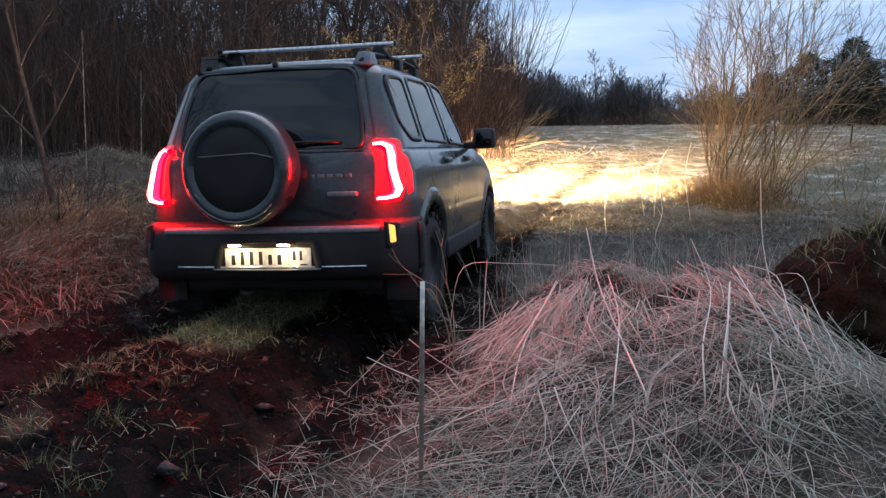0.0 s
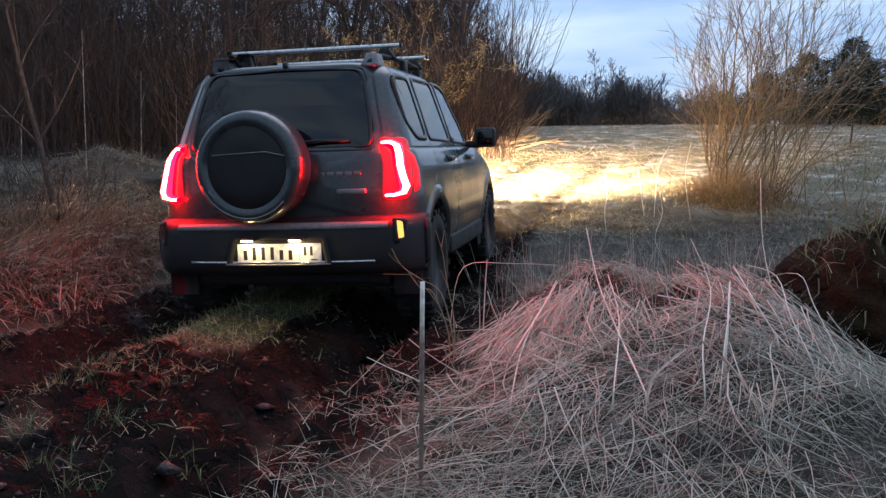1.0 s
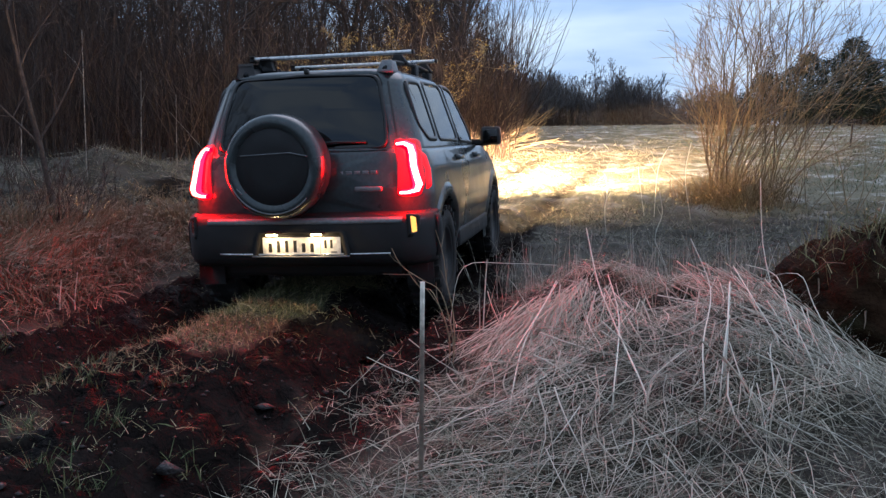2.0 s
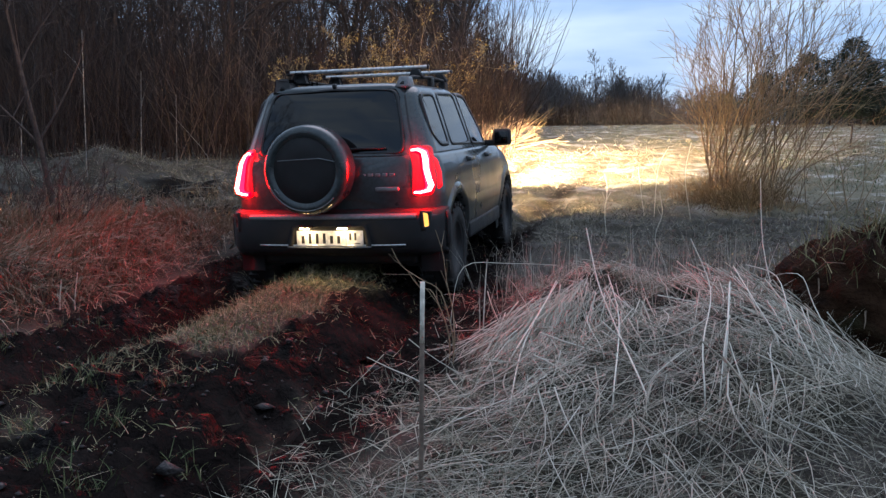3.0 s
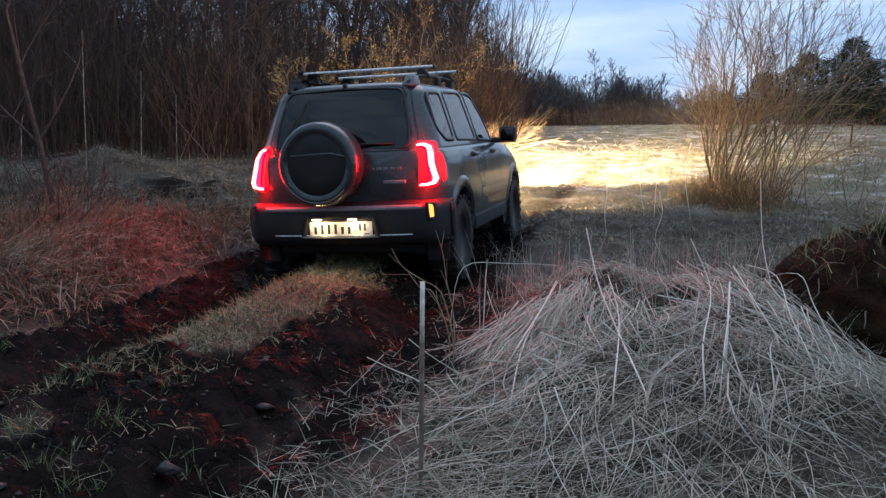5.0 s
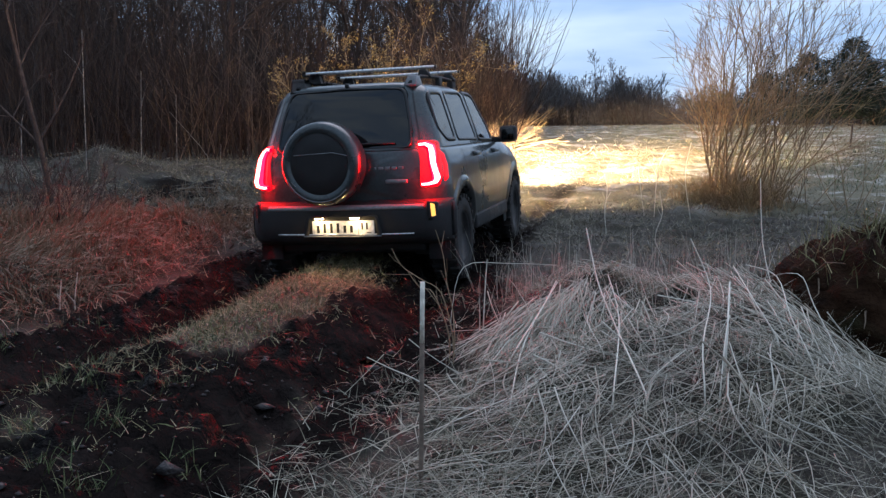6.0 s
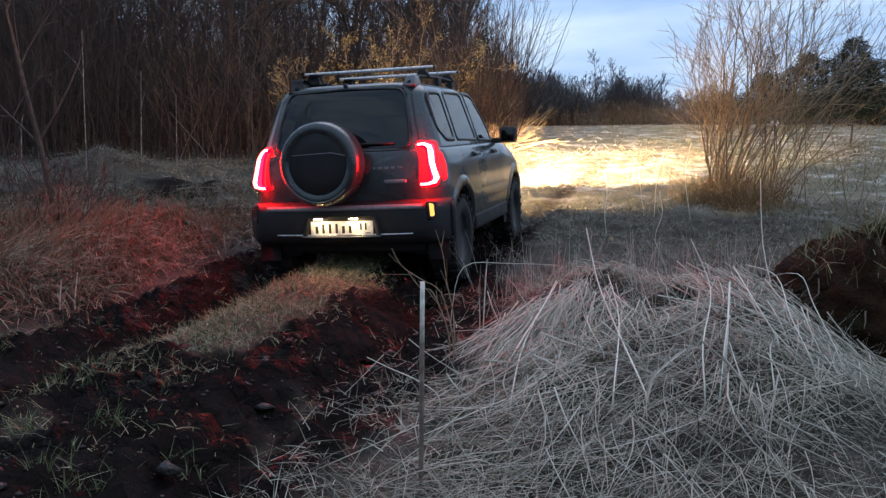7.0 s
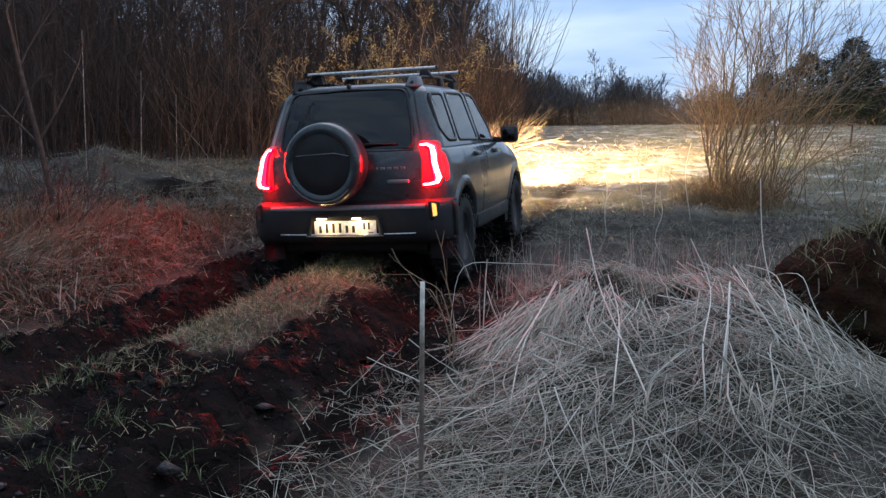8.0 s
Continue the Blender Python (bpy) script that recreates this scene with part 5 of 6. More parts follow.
def build_stems():
    for pts, r in (([(0.82, 3.44, 0.2), (0.83, 4.13, 0.32), (0.85, 4.75, 0.43), (0.86, 5.23, 0.67)], 0.0065), ([(0.7, 3.49, 0.18), (0.85, 4.15, 0.35), (0.89, 4.67, 0.48)], 0.006),
                   ([(1.03, 3.34, 0.23), (1.09, 3.59, 0.37), (1.28, 4.13, 0.5), (1.25, 4.39, 0.71)], 0.0055), ([(1.16, 3.51, 0.31), (1.19, 3.59, 0.41), (1.32, 3.98, 0.56)], 0.009),
                   ([(1.09, 3.34, 0.23), (1.17, 3.55, 0.4), (1.24, 3.72, 0.46)], 0.005), ([(1.18, 3.32, 0.24), (1.18, 3.53, 0.39)], 0.0045),
                   ([(0.92, 3.96, 0.27), (1.04, 3.79, 0.36), (1.16, 3.77, 0.44), (1.14, 3.82, 0.48)], 0.0045), ([(0.86, 3.52, 0.23), (1.03, 3.63, 0.33)], 0.005),
                   ([(1.48, 3.4, 0.32), (1.48, 3.66, 0.47), (1.53, 3.97, 0.59), (1.46, 4.18, 0.61)], 0.0045), ([(1.6, 3.43, 0.33), (1.55, 3.6, 0.53), (1.53, 3.74, 0.64), (1.38, 3.88, 0.58)], 0.004),
                   ([(1.41, 3.61, 0.38), (1.38, 3.78, 0.49), (1.41, 4.21, 0.6)], 0.0055), ([(0.74, 3.96, 0.24), (0.73, 4.36, 0.32), (0.88, 4.22, 0.39)], 0.0045),
                   ([(1.28, 3.28, 0.26), (1.32, 3.45, 0.38), (1.34, 3.45, 0.42)], 0.0055), ([(0.32, 4.17, 0.13), (0.55, 4.77, 0.28), (0.67, 5.11, 0.37)], 0.006),
                   ([(0.3, 3.72, 0.1), (0.42, 4.35, 0.2), (0.67, 5.06, 0.37)], 0.006), ([(1.82, 4.7, 0.3), (1.84, 5.0, 0.6), (1.88, 5.2, 0.97)], 0.0055),
                   ([(0.05, 5.0, 0.2), (0.12, 5.0, 0.47), (0.38, 5.0, 0.49), (0.66, 5.0, 0.48)], 0.004),
                   ([(0.24, 5.1, 0.1), (0.25, 5.1, 0.35), (0.26, 5.1, 0.50)], 0.006),
                   ([(-0.02, 3.72, 0.1), (-0.12, 3.7, 0.18), (-0.23, 3.7, 0.23), (-0.33, 3.7, 0.28)], 0.004)):
        dead_stem(pts, r * 0.78, r * 0.45, "pale dry broken plant stem standing in the straw")
    for pts in ([(0.05, 4.4, 0.2), (-0.01, 4.4, 0.43), (-0.11, 4.4, 0.50), (-0.21, 4.4, 0.57), (-0.26, 4.4, 0.66)],
                [(0.06, 4.5, 0.2), (0.05, 4.6, 0.31), (0.02, 4.6, 0.45), (0.0, 4.6, 0.60), (-0.04, 4.6, 0.73)],
                [(0.03, 4.45, 0.2), (-0.05, 4.45, 0.42), (-0.12, 4.5, 0.44), (-0.18, 4.5, 0.52)]):
        dead_stem(pts, 0.004, 0.002, "thin dark bare twig beside the rut", 3, WILLOW)
    for pts in ([(2.53, 11.0, 0.19), (2.48, 11.0, 0.5), (2.44, 11.0, 0.78)], [(2.03, 11.0, 0.19), (2.06, 11.0, 0.5), (2.02, 11.0, 0.7)],
                [(2.66, 11.0, 0.2), (2.69, 11.0, 0.76), (2.82, 11.0, 1.04)], [(3.0, 10.6, 0.2), (2.92, 10.6, 0.7), (2.98, 10.6, 1.1)],
                [(1.72, 9.2, 0.2), (1.70, 9.2, 0.45), (1.76, 9.2, 0.6)], [(2.2, 9.0, 0.2), (2.26, 9.0, 0.4), (2.22, 9.0, 0.62)],
                [(4.9, 9.8, 0.2), (5.0, 9.8, 0.6), (5.2, 9.8, 0.9)], [(-2.58, 5.8, 0.1), (-2.56, 5.8, 0.26)], [(-2.5, 5.85, 0.1), (-2.47, 5.85, 0.3)]):
        dead_stem(pts, 0.006, 0.003, "tall dry weed stem standing in the field", 2)


def build_stake():
    root = tagged(new("wooden_stake"), "thin wooden stake with a pale peeled top", "stake")
    root.location = (-0.08, 2.95, 0.0)
    part("shaft", tube_bm([(0, 0, -0.25), (0.003, 0, 0.1), (0.006, 0, 0.3), (0.008, 0, 0.535)], 0.0085, 8), surface("dark_stake_bark", [(0.12, 0.088, 0.066), (0.25, 0.185, 0.14)], 30.0, (0.8, 0.95), 0.5), root, "dark weathered lower shaft")
    part("peeled_top", tube_bm([(0.008, 0, 0.53), (0.009, 0, 0.64), (0.010, 0, 0.742)], 0.0092, 6), surface("peeled_wood", [(0.78, 0.70, 0.58), (0.88, 0.81, 0.69)], 25.0, (0.6, 0.8), 0.2), root, "pale peeled square top")


def build_earth_bank():
    """A slumped bank of bare earth with moss on its brow."""
    rows = []
    for j in range(34):
        a = math.pi * (0.02 + 0.56 * j / 33)
        row = []
        for k in range(60):
            b = 2 * math.pi * k / 59
            n = 0.75 + 0.5 * float(fbm(3 * math.cos(b) + 7, 3 * math.sin(b) + 4 * a, 4, 31)) + 0.12 * (float(fbm(9 * math.cos(b) + 5, 9 * math.sin(b) + 9 * a, 3, 33)) - 0.5)
            row.append((2.50 + 0.74 * n * math.sin(a) * math.cos(b), 4.98 + 0.60 * n * math.sin(a) * math.sin(b), 0.05 + 0.62 * n * math.cos(a)))
        rows.append(row)
    ob = part("earth_bank", sheet_bm(rows), SOIL, None, "slumped bank of bare dark brown earth with moss")
    tagged(ob, category="earth bank")
    side = [v.co.copy() for v in ob.data.vertices if v.co.y < 5.1 and 0.0 < v.co.z < 0.5 and v.co.x < 3.0]
    for k in range(16):
        c = side[int(rng.integers(0, len(side)))]
        bm = bmesh.new()
        bmesh.ops.create_icosphere(bm, subdivisions=2, radius=float(rng.uniform(0.03, 0.075)))
        for v in bm.verts:
            v.co *= 0.8 + 0.5 * noise.noise(v.co * 14 + c)
            v.co += c
        part("clod", bm, SOIL, ob)
    for k in range(9):
        c = side[int(rng.integers(0, len(side)))]
        b = limb(c, (rng.normal(0, 0.5), -0.6, rng.normal(-0.4, 0.4)), rng.uniform(0.12, 0.3), 0.006, 0.002, 4, 0.2, -0.15)
        tubes("root", [b], BROWNROOT, ob, 4)
    q = np.array([v.co for v in ob.data.vertices if v.co.z > 0.42])
    q = q[rng.integers(0, len(q), 700)] + rng.normal(0, 0.03, (700, 3)) * [1, 1, 0.2]
    g = ribbons("bank_grass", q, rng.uniform(0, 6.283, 700), np.abs(rng.normal(0.5, 0.4, 700)), rng.uniform(0.05, 0.25, 700), rng.uniform(0.003, 0.007, 700), rng.normal(0.8, 0.5, 700), OLIVE)
    tagged(g, "sparse dull grass on the earth bank", "grass", kind="stuff")


def build_clods():
    """Kicked-up lumps of mud along the ruts."""
    x, y, p = scatter(6000, -3.2, 0.6, 2.5, 10.5, lambda a, b: mud_mask(a, b) * step(0.4, 0.6, fbm(a * 2, b * 2, 2, 41)))
    v0 = np.array([(0, 0, 1), (0.9, 0, 0.2), (0.28, 0.85, 0.25), (-0.72, 0.53, 0.15), (-0.72, -0.53, 0.25), (0.28, -0.85, 0.2), (0, 0, -0.6)])
    f0 = np.array([(0, 1, 2), (0, 2, 3), (0, 3, 4), (0, 4, 5), (0, 5, 1), (6, 2, 1), (6, 3, 2), (6, 4, 3), (6, 5, 4), (6, 1, 5)])
    n = len(x)
    size = rng.gamma(1.4, 0.006, n) + 0.003
    v = p[:, None, :] + v0[None] * [1, 1, 0.6] * size[:, None, None] * rng.uniform(0.6, 1.4, (n, 7, 3))
    f = (np.arange(n) * 7)[:, None, None] + f0[None]
    ob = mesh_object("mud_clods", v.reshape(-1, 3), f.reshape(-1, 3), SOILWET)
    tagged(ob, "dark wet lumps of mud along the ruts", "mud", kind="stuff")
    # bits of straw and green tufts lying in the mud
    x, y, p = scatter(1500, -3.2, 0.2, 2.5, 8.5, lambda a, b: mud_mask(a, b) * step(0.5, 0.7, fbm(a * 1.6, b * 1.6, 2, 43)))
    n = len(x)
    tagged(ribbons("mud_litter", p + [0, 0, 0.01], rng.uniform(0, 6.283, n), rng.normal(1.3, 0.3, n), rng.uniform(0.03, 0.13, n), rng.uniform(0.003, 0.006, n), rng.normal(0.2, 0.3, n), BROWNLEAF), "scraps of dead grass in the mud", "dry grass", kind="stuff")
    cx, cy = rng.uniform(-2.6, -0.9, 26), rng.uniform(2.8, 5.4, 26)
    k = rng.integers(0, 26, 900)
    x, y = cx[k] + rng.normal(0, 0.05, 900), cy[k] + rng.normal(0, 0.05, 900)
    tagged(ribbons("green_tufts", np.stack([x, y, height(x, y)], -1), rng.uniform(0, 6.283, 900), np.abs(rng.normal(0.5, 0.3, 900)), rng.uniform(0.04, 0.12, 900), rng.uniform(0.003, 0.006, 900), rng.normal(0.7, 0.4, 900), GREEN), "small green grass tufts in the mud", "grass", kind="stuff")


BROWNROOT = surface("thin_dry_root", [(0.12, 0.08, 0.05), (0.22, 0.16, 0.11)], 20.0, (0.7, 0.9), 0.1)
SOILWET = surface("wet_mud_lump", [(0.008, 0.005, 0.005), (0.03, 0.019, 0.016)], 12.0, (0.4, 0.7), 0.5, 60.0)


def build_puddles():
    water = surface("brown_rut_water", [(0.012, 0.009, 0.008), (0.02, 0.015, 0.013)], 3.0, (0.05, 0.14), 0.05, 9.0)
    for x, y, rx, ry in ((-0.08, 6.9, 0.13, 0.42), (-0.38, 5.4, 0.12, 0.4), (-1.78, 6.1, 0.15, 0.5), (0.02, 7.7, 0.12, 0.3), (-1.62, 7.5, 0.12, 0.3)):
        bm = bmesh.new()
        ring = []
        low = min(float(height(x + a, y + b)) for a in (-0.08, -0.04, 0, 0.04, 0.08) for b in (-0.2, -0.1, 0, 0.1, 0.2))
        for k in range(26):
            a = 2 * math.pi * k / 26
            r = 0.75 + 0.5 * rng.random()
            ring.append(bm.verts.new((rx * r * math.cos(a) + 0.19 * ry * r * math.sin(a), ry * r * math.sin(a), 0)))
        bm.faces.new(ring)
        ob = part("puddle", bm, water, None, "shallow brown puddle in the wheel rut")
        ob.location = (x, y, low + 0.028)
        tagged(ob, category="puddle", group="puddles in the ruts")


def shrub(name, stems, tall, girth, lean, label, twig=(5, 4), bark=None, fine=None, width=0.3, spread_=0.35, leaves=0, least=0.003, crooked=0.10):
    root = new(name)
    main, l2, l3 = [], [], []
    for _ in range(stems):
        a, r = rng.uniform(0, 6.283), width * math.sqrt(rng.random())
        d = (lean[0] + spread_ * float(np.clip(rng.normal(), -1.5, 1.5)), lean[1] + spread_ * float(np.clip(rng.normal(), -1.5, 1.5)), 1)
        main.append(limb((r * math.cos(a), r * math.sin(a), -0.08), d, tall * rng.uniform(0.55, 1.1), girth * rng.uniform(0.5, 1.1), girth * 0.15, 7, crooked, 0.035))
        own = offshoots(main[-1], twig[0], 0.2, 0.98, 0.42, 0.55, 0.13, 0.05, 4, 0.55, least)
        l2 += own
        l3 += [c for b in own for c in offshoots(b, twig[1], 0.2, 1.0, 0.5, 0.5, 0.1, 0.03, 2, 0.6, least)]
    tubes("stem_clump", main, bark or WILLOW, root, 5)
    tubes("twig_crown", l2 + l3, fine or bark or WILLOW, root, 3)
    if leaves:
        tips = np.array([b[0][k] for b in l2 + l3 for k in (-1, -2)])
        q = tips[rng.integers(0, len(tips), leaves)] + rng.normal(0, 0.05, (leaves, 3))
        lv = ribbons("foliage", q, rng.uniform(0, 6.283, leaves), rng.uniform(0.6, 2.4, leaves), rng.uniform(0.03, 0.07, leaves), rng.uniform(0.015, 0.03, leaves), rng.normal(0.4, 0.3, leaves), DRYLEAF, segs=2)
        lv.parent = root
        tagged(lv, "withered yellow leaves")
    return tagged(root, label, "shrub")


def build_shrubs():
    w = shrub("willow_shrub", 27, 3.7, 0.016, (0.10, 0.0), "tall bare many-stemmed willow shrub in the field", (10, 5), width=0.16, spread_=0.20, crooked=0.17)
    w.matrix_basis = ground_pose(3.85, 12.2)
    w = shrub("willow_shrub", 15, 4.3, 0.015, (0.42, 0.0), "bare willow shrub leaning over the field", (10, 5), width=0.22, spread_=0.16, crooked=0.17)
    w.matrix_basis = ground_pose(4.55, 12.6)
    w = shrub("willow_shrub", 9, 1.5, 0.010, (0.1, -0.1), "low bare shrub of thin twigs", (5, 3), width=0.5, spread_=0.4, least=0.002)
    w.matrix_basis = ground_pose(4.9, 11.2)
    # dry clump round the feet of the willows
    n = 3900
    k = rng.integers(0, 3, n)
    x, y = np.array([3.8, 4.4, 3.95])[k] + rng.normal(0, 0.25, n), np.array([12.1, 12.4, 11.8])[k] + rng.normal(0, 0.26, n)
    tagged(ribbons("willow_foot_grass", np.stack([x, y, height(x, y)], -1), rng.uniform(0, 6.283, n), np.abs(rng.normal(0.4, 0.35, n)), rng.uniform(0.15, 0.75, n), rng.uniform(0.004, 0.010, n), rng.normal(0.8, 0.5, n), BROWNGOLD), "tall rusty dry grass round the willow", "dry grass", kind="stuff")
    # leaning tree and undergrowth on the verge
    t = bare_tree("leaning_tree", 4.4, 0.045, "dark bare young tree leaning on the verge", 12, (5, 4), spread=0.6, lo=0.25, least=0.004)
    t.matrix_basis = ground_pose(-4.87, 11.0, 0, 0.05, 0, -14)
    for x, y, s in ((-4.3, 9.4, 1.2), (-3.7, 8.6, 0.9), (-5.4, 9.8, 1.4), (-4.0, 10.2, 1.0), (-3.4, 7.6, 0.7)):
        b = shrub("verge_bush", 11, s, 0.008, (0, 0), "low dark bare bush on the verge", (5, 3), BARK, BARK, 0.22, 0.35, least=0.003)
        b.matrix_basis = ground_pose(x, y)
    # pale dead poles before the wood
    for pts, r in (([(-6.08, 15, 0.3), (-6.06, 15, 1.5), (-6.03, 15, 2.9)], 0.018), ([(-5.83, 17, 0.3), (-5.8, 17, 1.2), (-5.75, 17, 2.35)], 0.02),
                   ([(-5.44, 18, 0.3), (-5.42, 18, 1.3), (-5.40, 18, 1.95)], 0.014), ([(-4.8, 18, 0.3), (-4.82, 18, 0.72), (-5.55, 18, 1.6)], 0.012),
                   ([(-7.2, 15, 0.3), (-7.15, 15, 1.2), (-7.1, 15, 1.5)], 0.018), ([(-4.55, 18, 0.4), (-4.53, 18, 0.95)], 0.014),
                   ([(-8.0, 14.5, 0.3), (-8.05, 14.5, 1.3)], 0.016), ([(-3.9, 17, 0.3), (-4.6, 16.6, 0.62)], 0.014)):
        dead_stem(pts, r * 0.65, r * 0.25, "pale thin dead birch pole before the wood", 1, BIRCH)
    # withered bush that the headlights catch, and brush along the wood's edge
    b = shrub("withered_bush", 16, 3.3, 0.02, (0.0, 0.0), "bush with withered yellow leaves at the wood's edge", (6, 4), WILLOW, WILLOW, 0.5, 0.28, 5600, 0.005)
    b.matrix_basis = ground_pose(-1.05, 18.6)
    b = shrub("withered_bush", 14, 2.6, 0.018, (0.0, 0.0), "bush with withered yellow leaves at the wood's edge", (6, 4), WILLOW, WILLOW, 0.5, 0.3, 1600, 0.006)
    b.matrix_basis = ground_pose(-2.6, 19.0)
    e = shrub("edge_bush", 18, 3.6, 0.018, (0.05, 0.0), "bare reddish bush along the wood's edge", (6, 4), RUSTTWIG, RUSTTWIG, 0.6, 0.25, least=0.005)
    e.matrix_basis = ground_pose(0.4, 22.0)
    tagged(e, group="bushes along the wood")
    for x, y in ((1.0, 24.5), (1.9, 29.0), (2.3, 33.0), (2.3, 36.0), (-0.4, 20.5), (-4.2, 21.0), (-6.0, 21.5), (1.3, 26.5)):
        copy_thing(e, ground_pose(x, y, rng.uniform(0, 360)))
    # felled branches lying out of the wood
    root = tagged(new("brush_pile"), "heap of pale felled branches beside the track", "brush pile")
    root.matrix_basis = ground_pose(1.35, 23.0)
    for _ in range(24):
        d = (rng.uniform(0.4, 1.2), rng.uniform(-0.5, 0.3), rng.uniform(0.15, 0.85))
        b = limb((rng.uniform(-0.6, 0.2), rng.uniform(-0.5, 0.5), rng.uniform(0.0, 0.25)), d, rng.uniform(1.1, 2.0), 0.022, 0.008, 5, 0.08, 0.02)
        tubes("branch", [b] + offshoots(b, 5, 0.3, 0.95, 0.4, 0.5, 0.1, 0.02, 3, 0.6, 0.006), PALEWOOD, root, 5)
    dead_stem([(2.75, 33, 0.9), (2.74, 33, 1.5), (2.72, 33, 2.0)], 0.05, 0.045, "short grey fence post in the field", 0, BIRCH)
    dead_stem([(2.3, 27.5, 0.8), (2.7, 27.8, 1.0), (3.0, 28, 1.08)], 0.03, 0.02, "broken pale branch lying in the grass", 2, PALEWOOD)
    dead_stem([(12.0, 26, 0.8), (12.03, 26, 1.5)], 0.03, 0.03, "thin post in the far grass", 0, BARK)


# twig colour greyed and lightened to stand in for haze on the skyline
FARTWIG = surface("haze_grey_twig", [(0.07, 0.066, 0.068), (0.12, 0.112, 0.112), (0.17, 0.15, 0.14)], 2.0, (0.8, 0.95), 0.0, island=True)
BROWNGOLD = surface("rusty_dry_grass", [(0.16, 0.10, 0.05), (0.28, 0.18, 0.09), (0.38, 0.28, 0.16)], 2.0, (0.6, 0.9), 0.0, island=True)
RUSTTWIG = surface("rust_brown_twig", [(0.075, 0.050, 0.038), (0.13, 0.088, 0.066), (0.19, 0.132, 0.10)], 2.0, (0.7, 0.9), 0.0, island=True)
PALEWOOD = surface("pale_split_wood", [(0.20, 0.14, 0.075), (0.32, 0.235, 0.14)], 10.0, (0.6, 0.8), 0.2)


def conifer(name, tall, wide, label, bare=0.1, n=5200, rounded_crown=False):
    root = new(name)
    tubes("trunk", [limb((0, 0, -0.1), (0, 0, 1), tall, tall * 0.018, 0.01, 6, 0.01, 0)], BARK, root, 5)
    f = bare + (1 - bare) * rng.random(n) ** 0.8
    whorl = f + 0.02 * np.sin(f * 60)
    a = rng.uniform(0, 6.283, n)
    reach = wide * (1.02 - whorl) ** 0.85 * (0.35 + 1.0 * vnoise(a * 1.2, whorl * 7, 3)) * rng.random(n) ** 0.6
    if rounded_crown:
        whorl = f + rng.normal(0, 0.02, n)
        u = np.clip((whorl - bare) / (1.05 - bare), 0, 1)
        reach = 0.8 * wide * np.sin(np.pi * u ** 0.8) ** 0.6 * (0.25 + 1.1 * vnoise(a * 1.6, whorl * 5, tall)) * rng.random(n) ** 0.5
    q = np.stack([reach * np.cos(a), reach * np.sin(a), whorl * tall - 0.18 * reach], -1)
    nd = ribbons("foliage", q, a + rng.normal(0, 0.6, n), rng.normal(1.5, 0.35, n), rng.uniform(0.12, 0.3, n) * tall / 4, rng.uniform(0.05, 0.10, n) * tall / 4, rng.normal(0.2, 0.3, n), NEEDLE, segs=2)
    nd.parent = root
    return tagged(root, label, "conifer")


def build_far():
    c = conifer("spruce", 3.1, 1.3, "dark young spruce on the skyline")
    c.matrix_basis = ground_pose(12.0, 60)
    tagged(c, group="conifers on the skyline")
    for x, y in ((24.5, 50),):
        copy_thing(c, ground_pose(x, y, rng.uniform(0, 360), 0.7))
    for x, y, tall, wide, n in ((18.5, 45, 3.6, 1.5, 2300), (20.2, 44, 4.3, 1.7, 2600), (21.7, 46, 3.3, 1.8, 2200), (16.9, 47, 2.7, 1.5, 1800), (23.9, 45, 3.9, 1.6, 2300), (19.2, 49, 3.2, 1.9, 2000), (17.7, 48, 2.9, 1.9, 2200), (21.0, 48, 3.6, 2.0, 2600), (22.8, 47, 3.5, 1.9, 2400), (25.0, 47, 3.1, 1.8, 2000)):
        p = conifer("pine", tall, wide, "dark uneven pine on the skyline", 0.12, int(1.6 * n), True)
        p.matrix_basis = ground_pose(x, y, rng.uniform(0, 360), 0.05, rng.normal(0, 2), rng.normal(0, 2))
        tagged(p, group="conifers on the skyline")
    b = bare_tree("skyline_tree", 5.0, 0.05, "slender bare tree on the skyline", 16, (5, 4), spread=0.45, lo=0.25, least=0.012)
    b.matrix_basis = ground_pose(10.55, 61)
    tagged(b, group="bare trees on the skyline")
    for x, y in ((12.6, 62), (13.0, 66), (22.0, 50), (23.5, 52), (25, 48), (27, 55), (19.5, 52), (21, 55), (24.6, 56)):
        copy_thing(b, ground_pose(x, y, rng.uniform(0, 360), rng.uniform(0, 1.2)))
    e = shrub("skyline_bush", 30, 3.4, 0.03, (0, 0), "dense dark bare bush on the skyline", (6, 4), BARK, FARTWIG, 1.1, 0.35, least=0.014)
    e.matrix_basis = ground_pose(5.2, 56)
    tagged(e, group="bushes on the skyline")
    for k in range(120):
        y = rng.uniform(56, 74)
        x = 4.2 + (rng.random() ** 1.0) * 44
        copy_thing(e, ground_pose(x, y, rng.uniform(0, 360), rng.uniform(0.0, 1.3) + (0.4 if x > 12 else 0)))
    for x, y in ((4.8, 52), (5.6, 54), (6.4, 57), (7.2, 58), (5.0, 60), (5.3, 53), (6.0, 55), (6.8, 56), (7.6, 57), (8.4, 58), (5.9, 59), (6.6, 61), (11.4, 58), (12.3, 58.5), (13.0, 59)):
        copy_thing(e, ground_pose(x, y, rng.uniform(0, 360), rng.uniform(0, 0.3)))


rng = np.random.default_rng(50)
build_stems()
build_stake()
rng = np.random.default_rng(51)
build_earth_bank()
rng = np.random.default_rng(52)
build_clods()
build_puddles()
rng = np.random.default_rng(53)
build_shrubs()
rng = np.random.default_rng(54)
build_far()


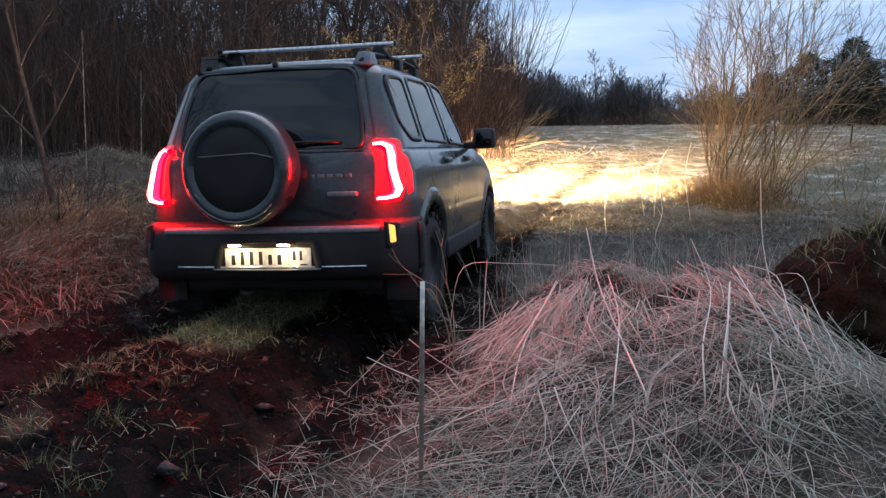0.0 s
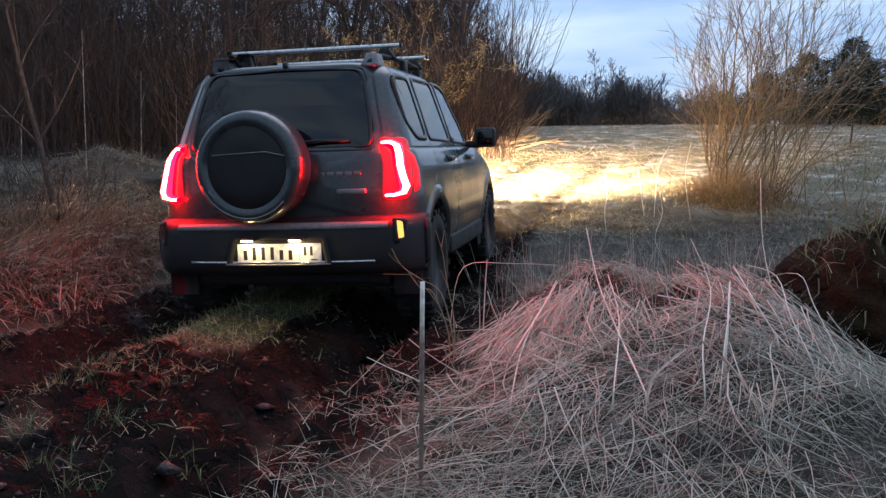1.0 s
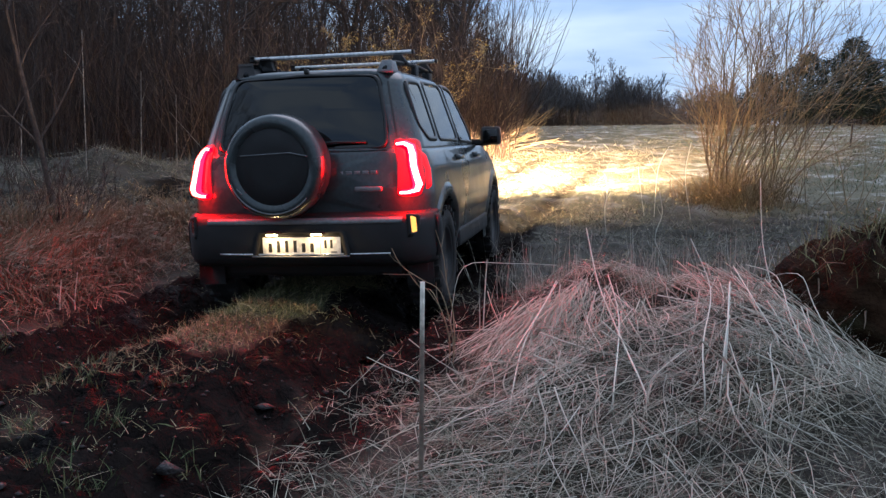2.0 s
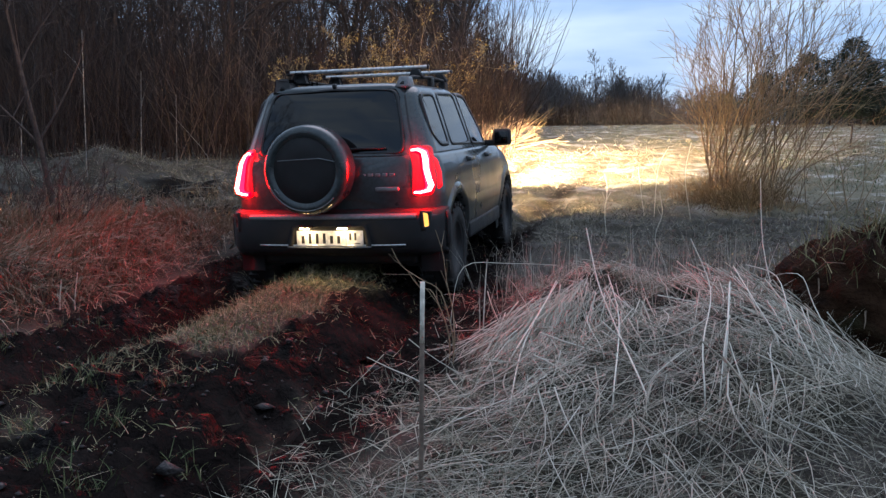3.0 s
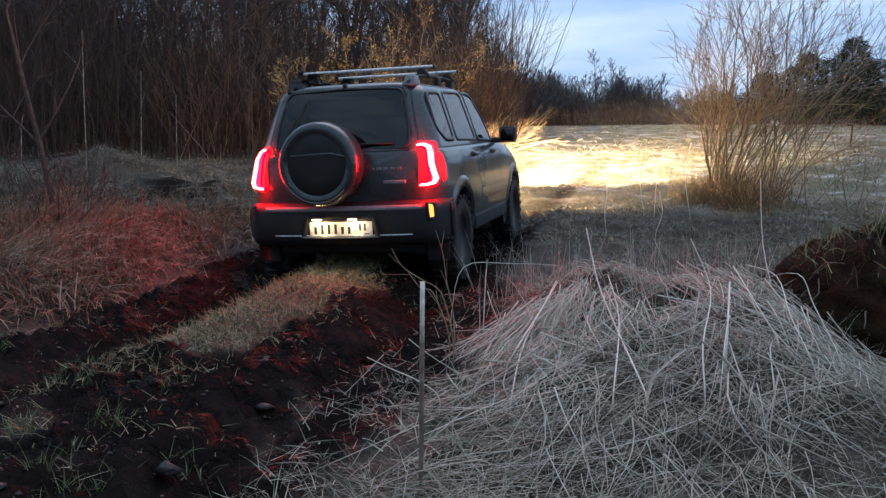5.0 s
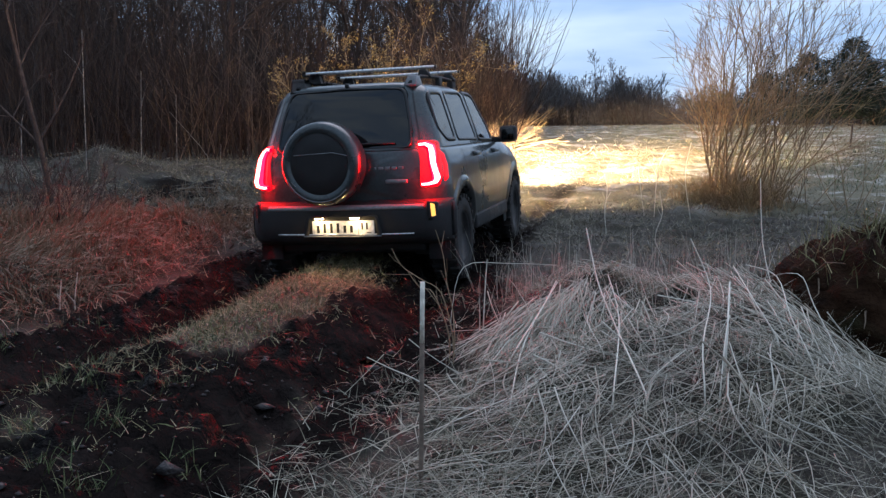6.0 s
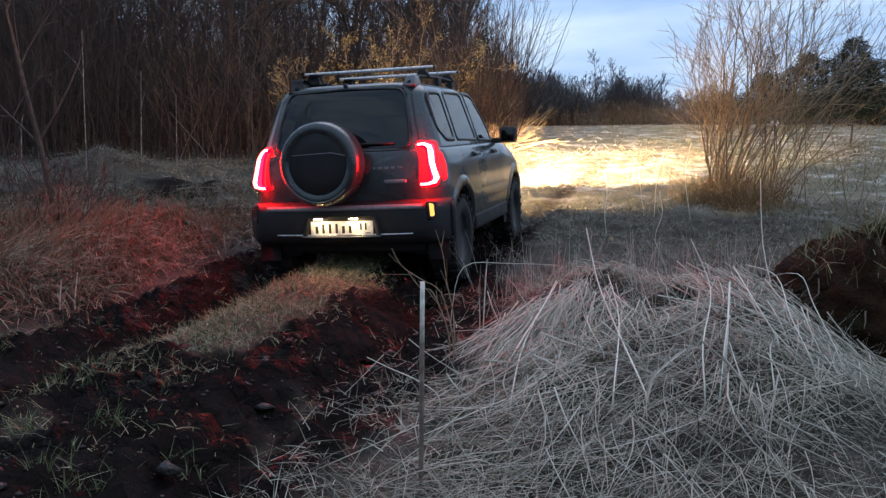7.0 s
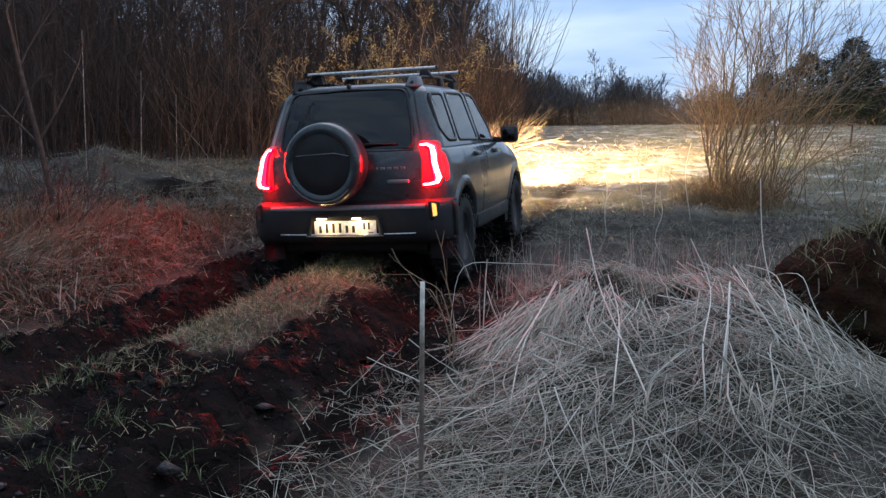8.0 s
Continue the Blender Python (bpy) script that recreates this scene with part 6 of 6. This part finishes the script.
# ---- motion ----
CAR_ROWS = [
    (0.0, -0.866, 5.623, 0.026, -11.35, -1.07, -2.08), (0.5, -0.860, 5.679, 0.016, -11.16, -0.71, -1.84),
    (1.0, -0.837, 5.784, 0.031, -10.84, -1.01, -2.07), (1.5, -0.808, 5.889, 0.039, -10.41, -0.91, -1.94),
    (1.7, -0.798, 5.960, 0.036, -10.45, -0.75, -1.92), (2.8, -0.694, 7.040, -0.018, -13.0, 0.70, -1.75),
    (3.0, -0.680, 7.113, -0.023, -13.30, 0.76, -1.73), (3.5, -0.611, 7.509, 0.002, -14.67, 0.78, -2.27),
    (4.0, -0.574, 7.643, 0.033, -14.82, -0.14, -2.43), (4.5, -0.600, 7.560, 0.016, -14.75, 0.03, -2.27),
    (4.7, -0.611, 7.505, 0.004, -14.70, 0.40, -2.30), (5.8, -0.625, 7.470, -0.004, -14.75, 0.55, -2.45),
    (6.0, -0.610, 7.548, 0.002, -14.66, 0.58, -2.31), (6.5, -0.587, 7.624, 0.017, -14.72, 0.18, -2.42),
    (7.0, -0.614, 7.520, -0.002, -14.83, 0.30, -2.55), (7.5, -0.625, 7.473, -0.004, -14.79, 0.54, -2.59),
    (8.0, -0.596, 7.587, -0.002, -14.73, 0.61, -2.44)]


def car_pose(x, y, z, yaw, pitch, roll):
    return Matrix.Translation((x, y, z)) @ Matrix.Rotation(radians(yaw), 4, "Z") @ Matrix.Rotation(radians(pitch), 4, "X") @ Matrix.Rotation(radians(roll), 4, "Y")


def motions():
    walk(car, [(t, car_pose(*r)) for t, *r in CAR_ROWS])
    # the wheels roll as far as the car goes
    t_car = [r[0] for r in CAR_ROWS]
    gone = np.concatenate([[0], np.cumsum([math.copysign(math.hypot(b[1] - a[1], b[2] - a[2]), b[2] - a[2]) for a, b in zip(CAR_ROWS, CAR_ROWS[1:])])])
    for w, x, y, z in WHEELS:
        rows = []
        for t in np.arange(0, 8.01, 0.25):
            turn = -math.degrees(float(np.interp(t, t_car, gone)) / 0.345)
            rows.append((float(t), pose(x, y, z, turn, 0, 0)))
        walk(w, rows)


motions()
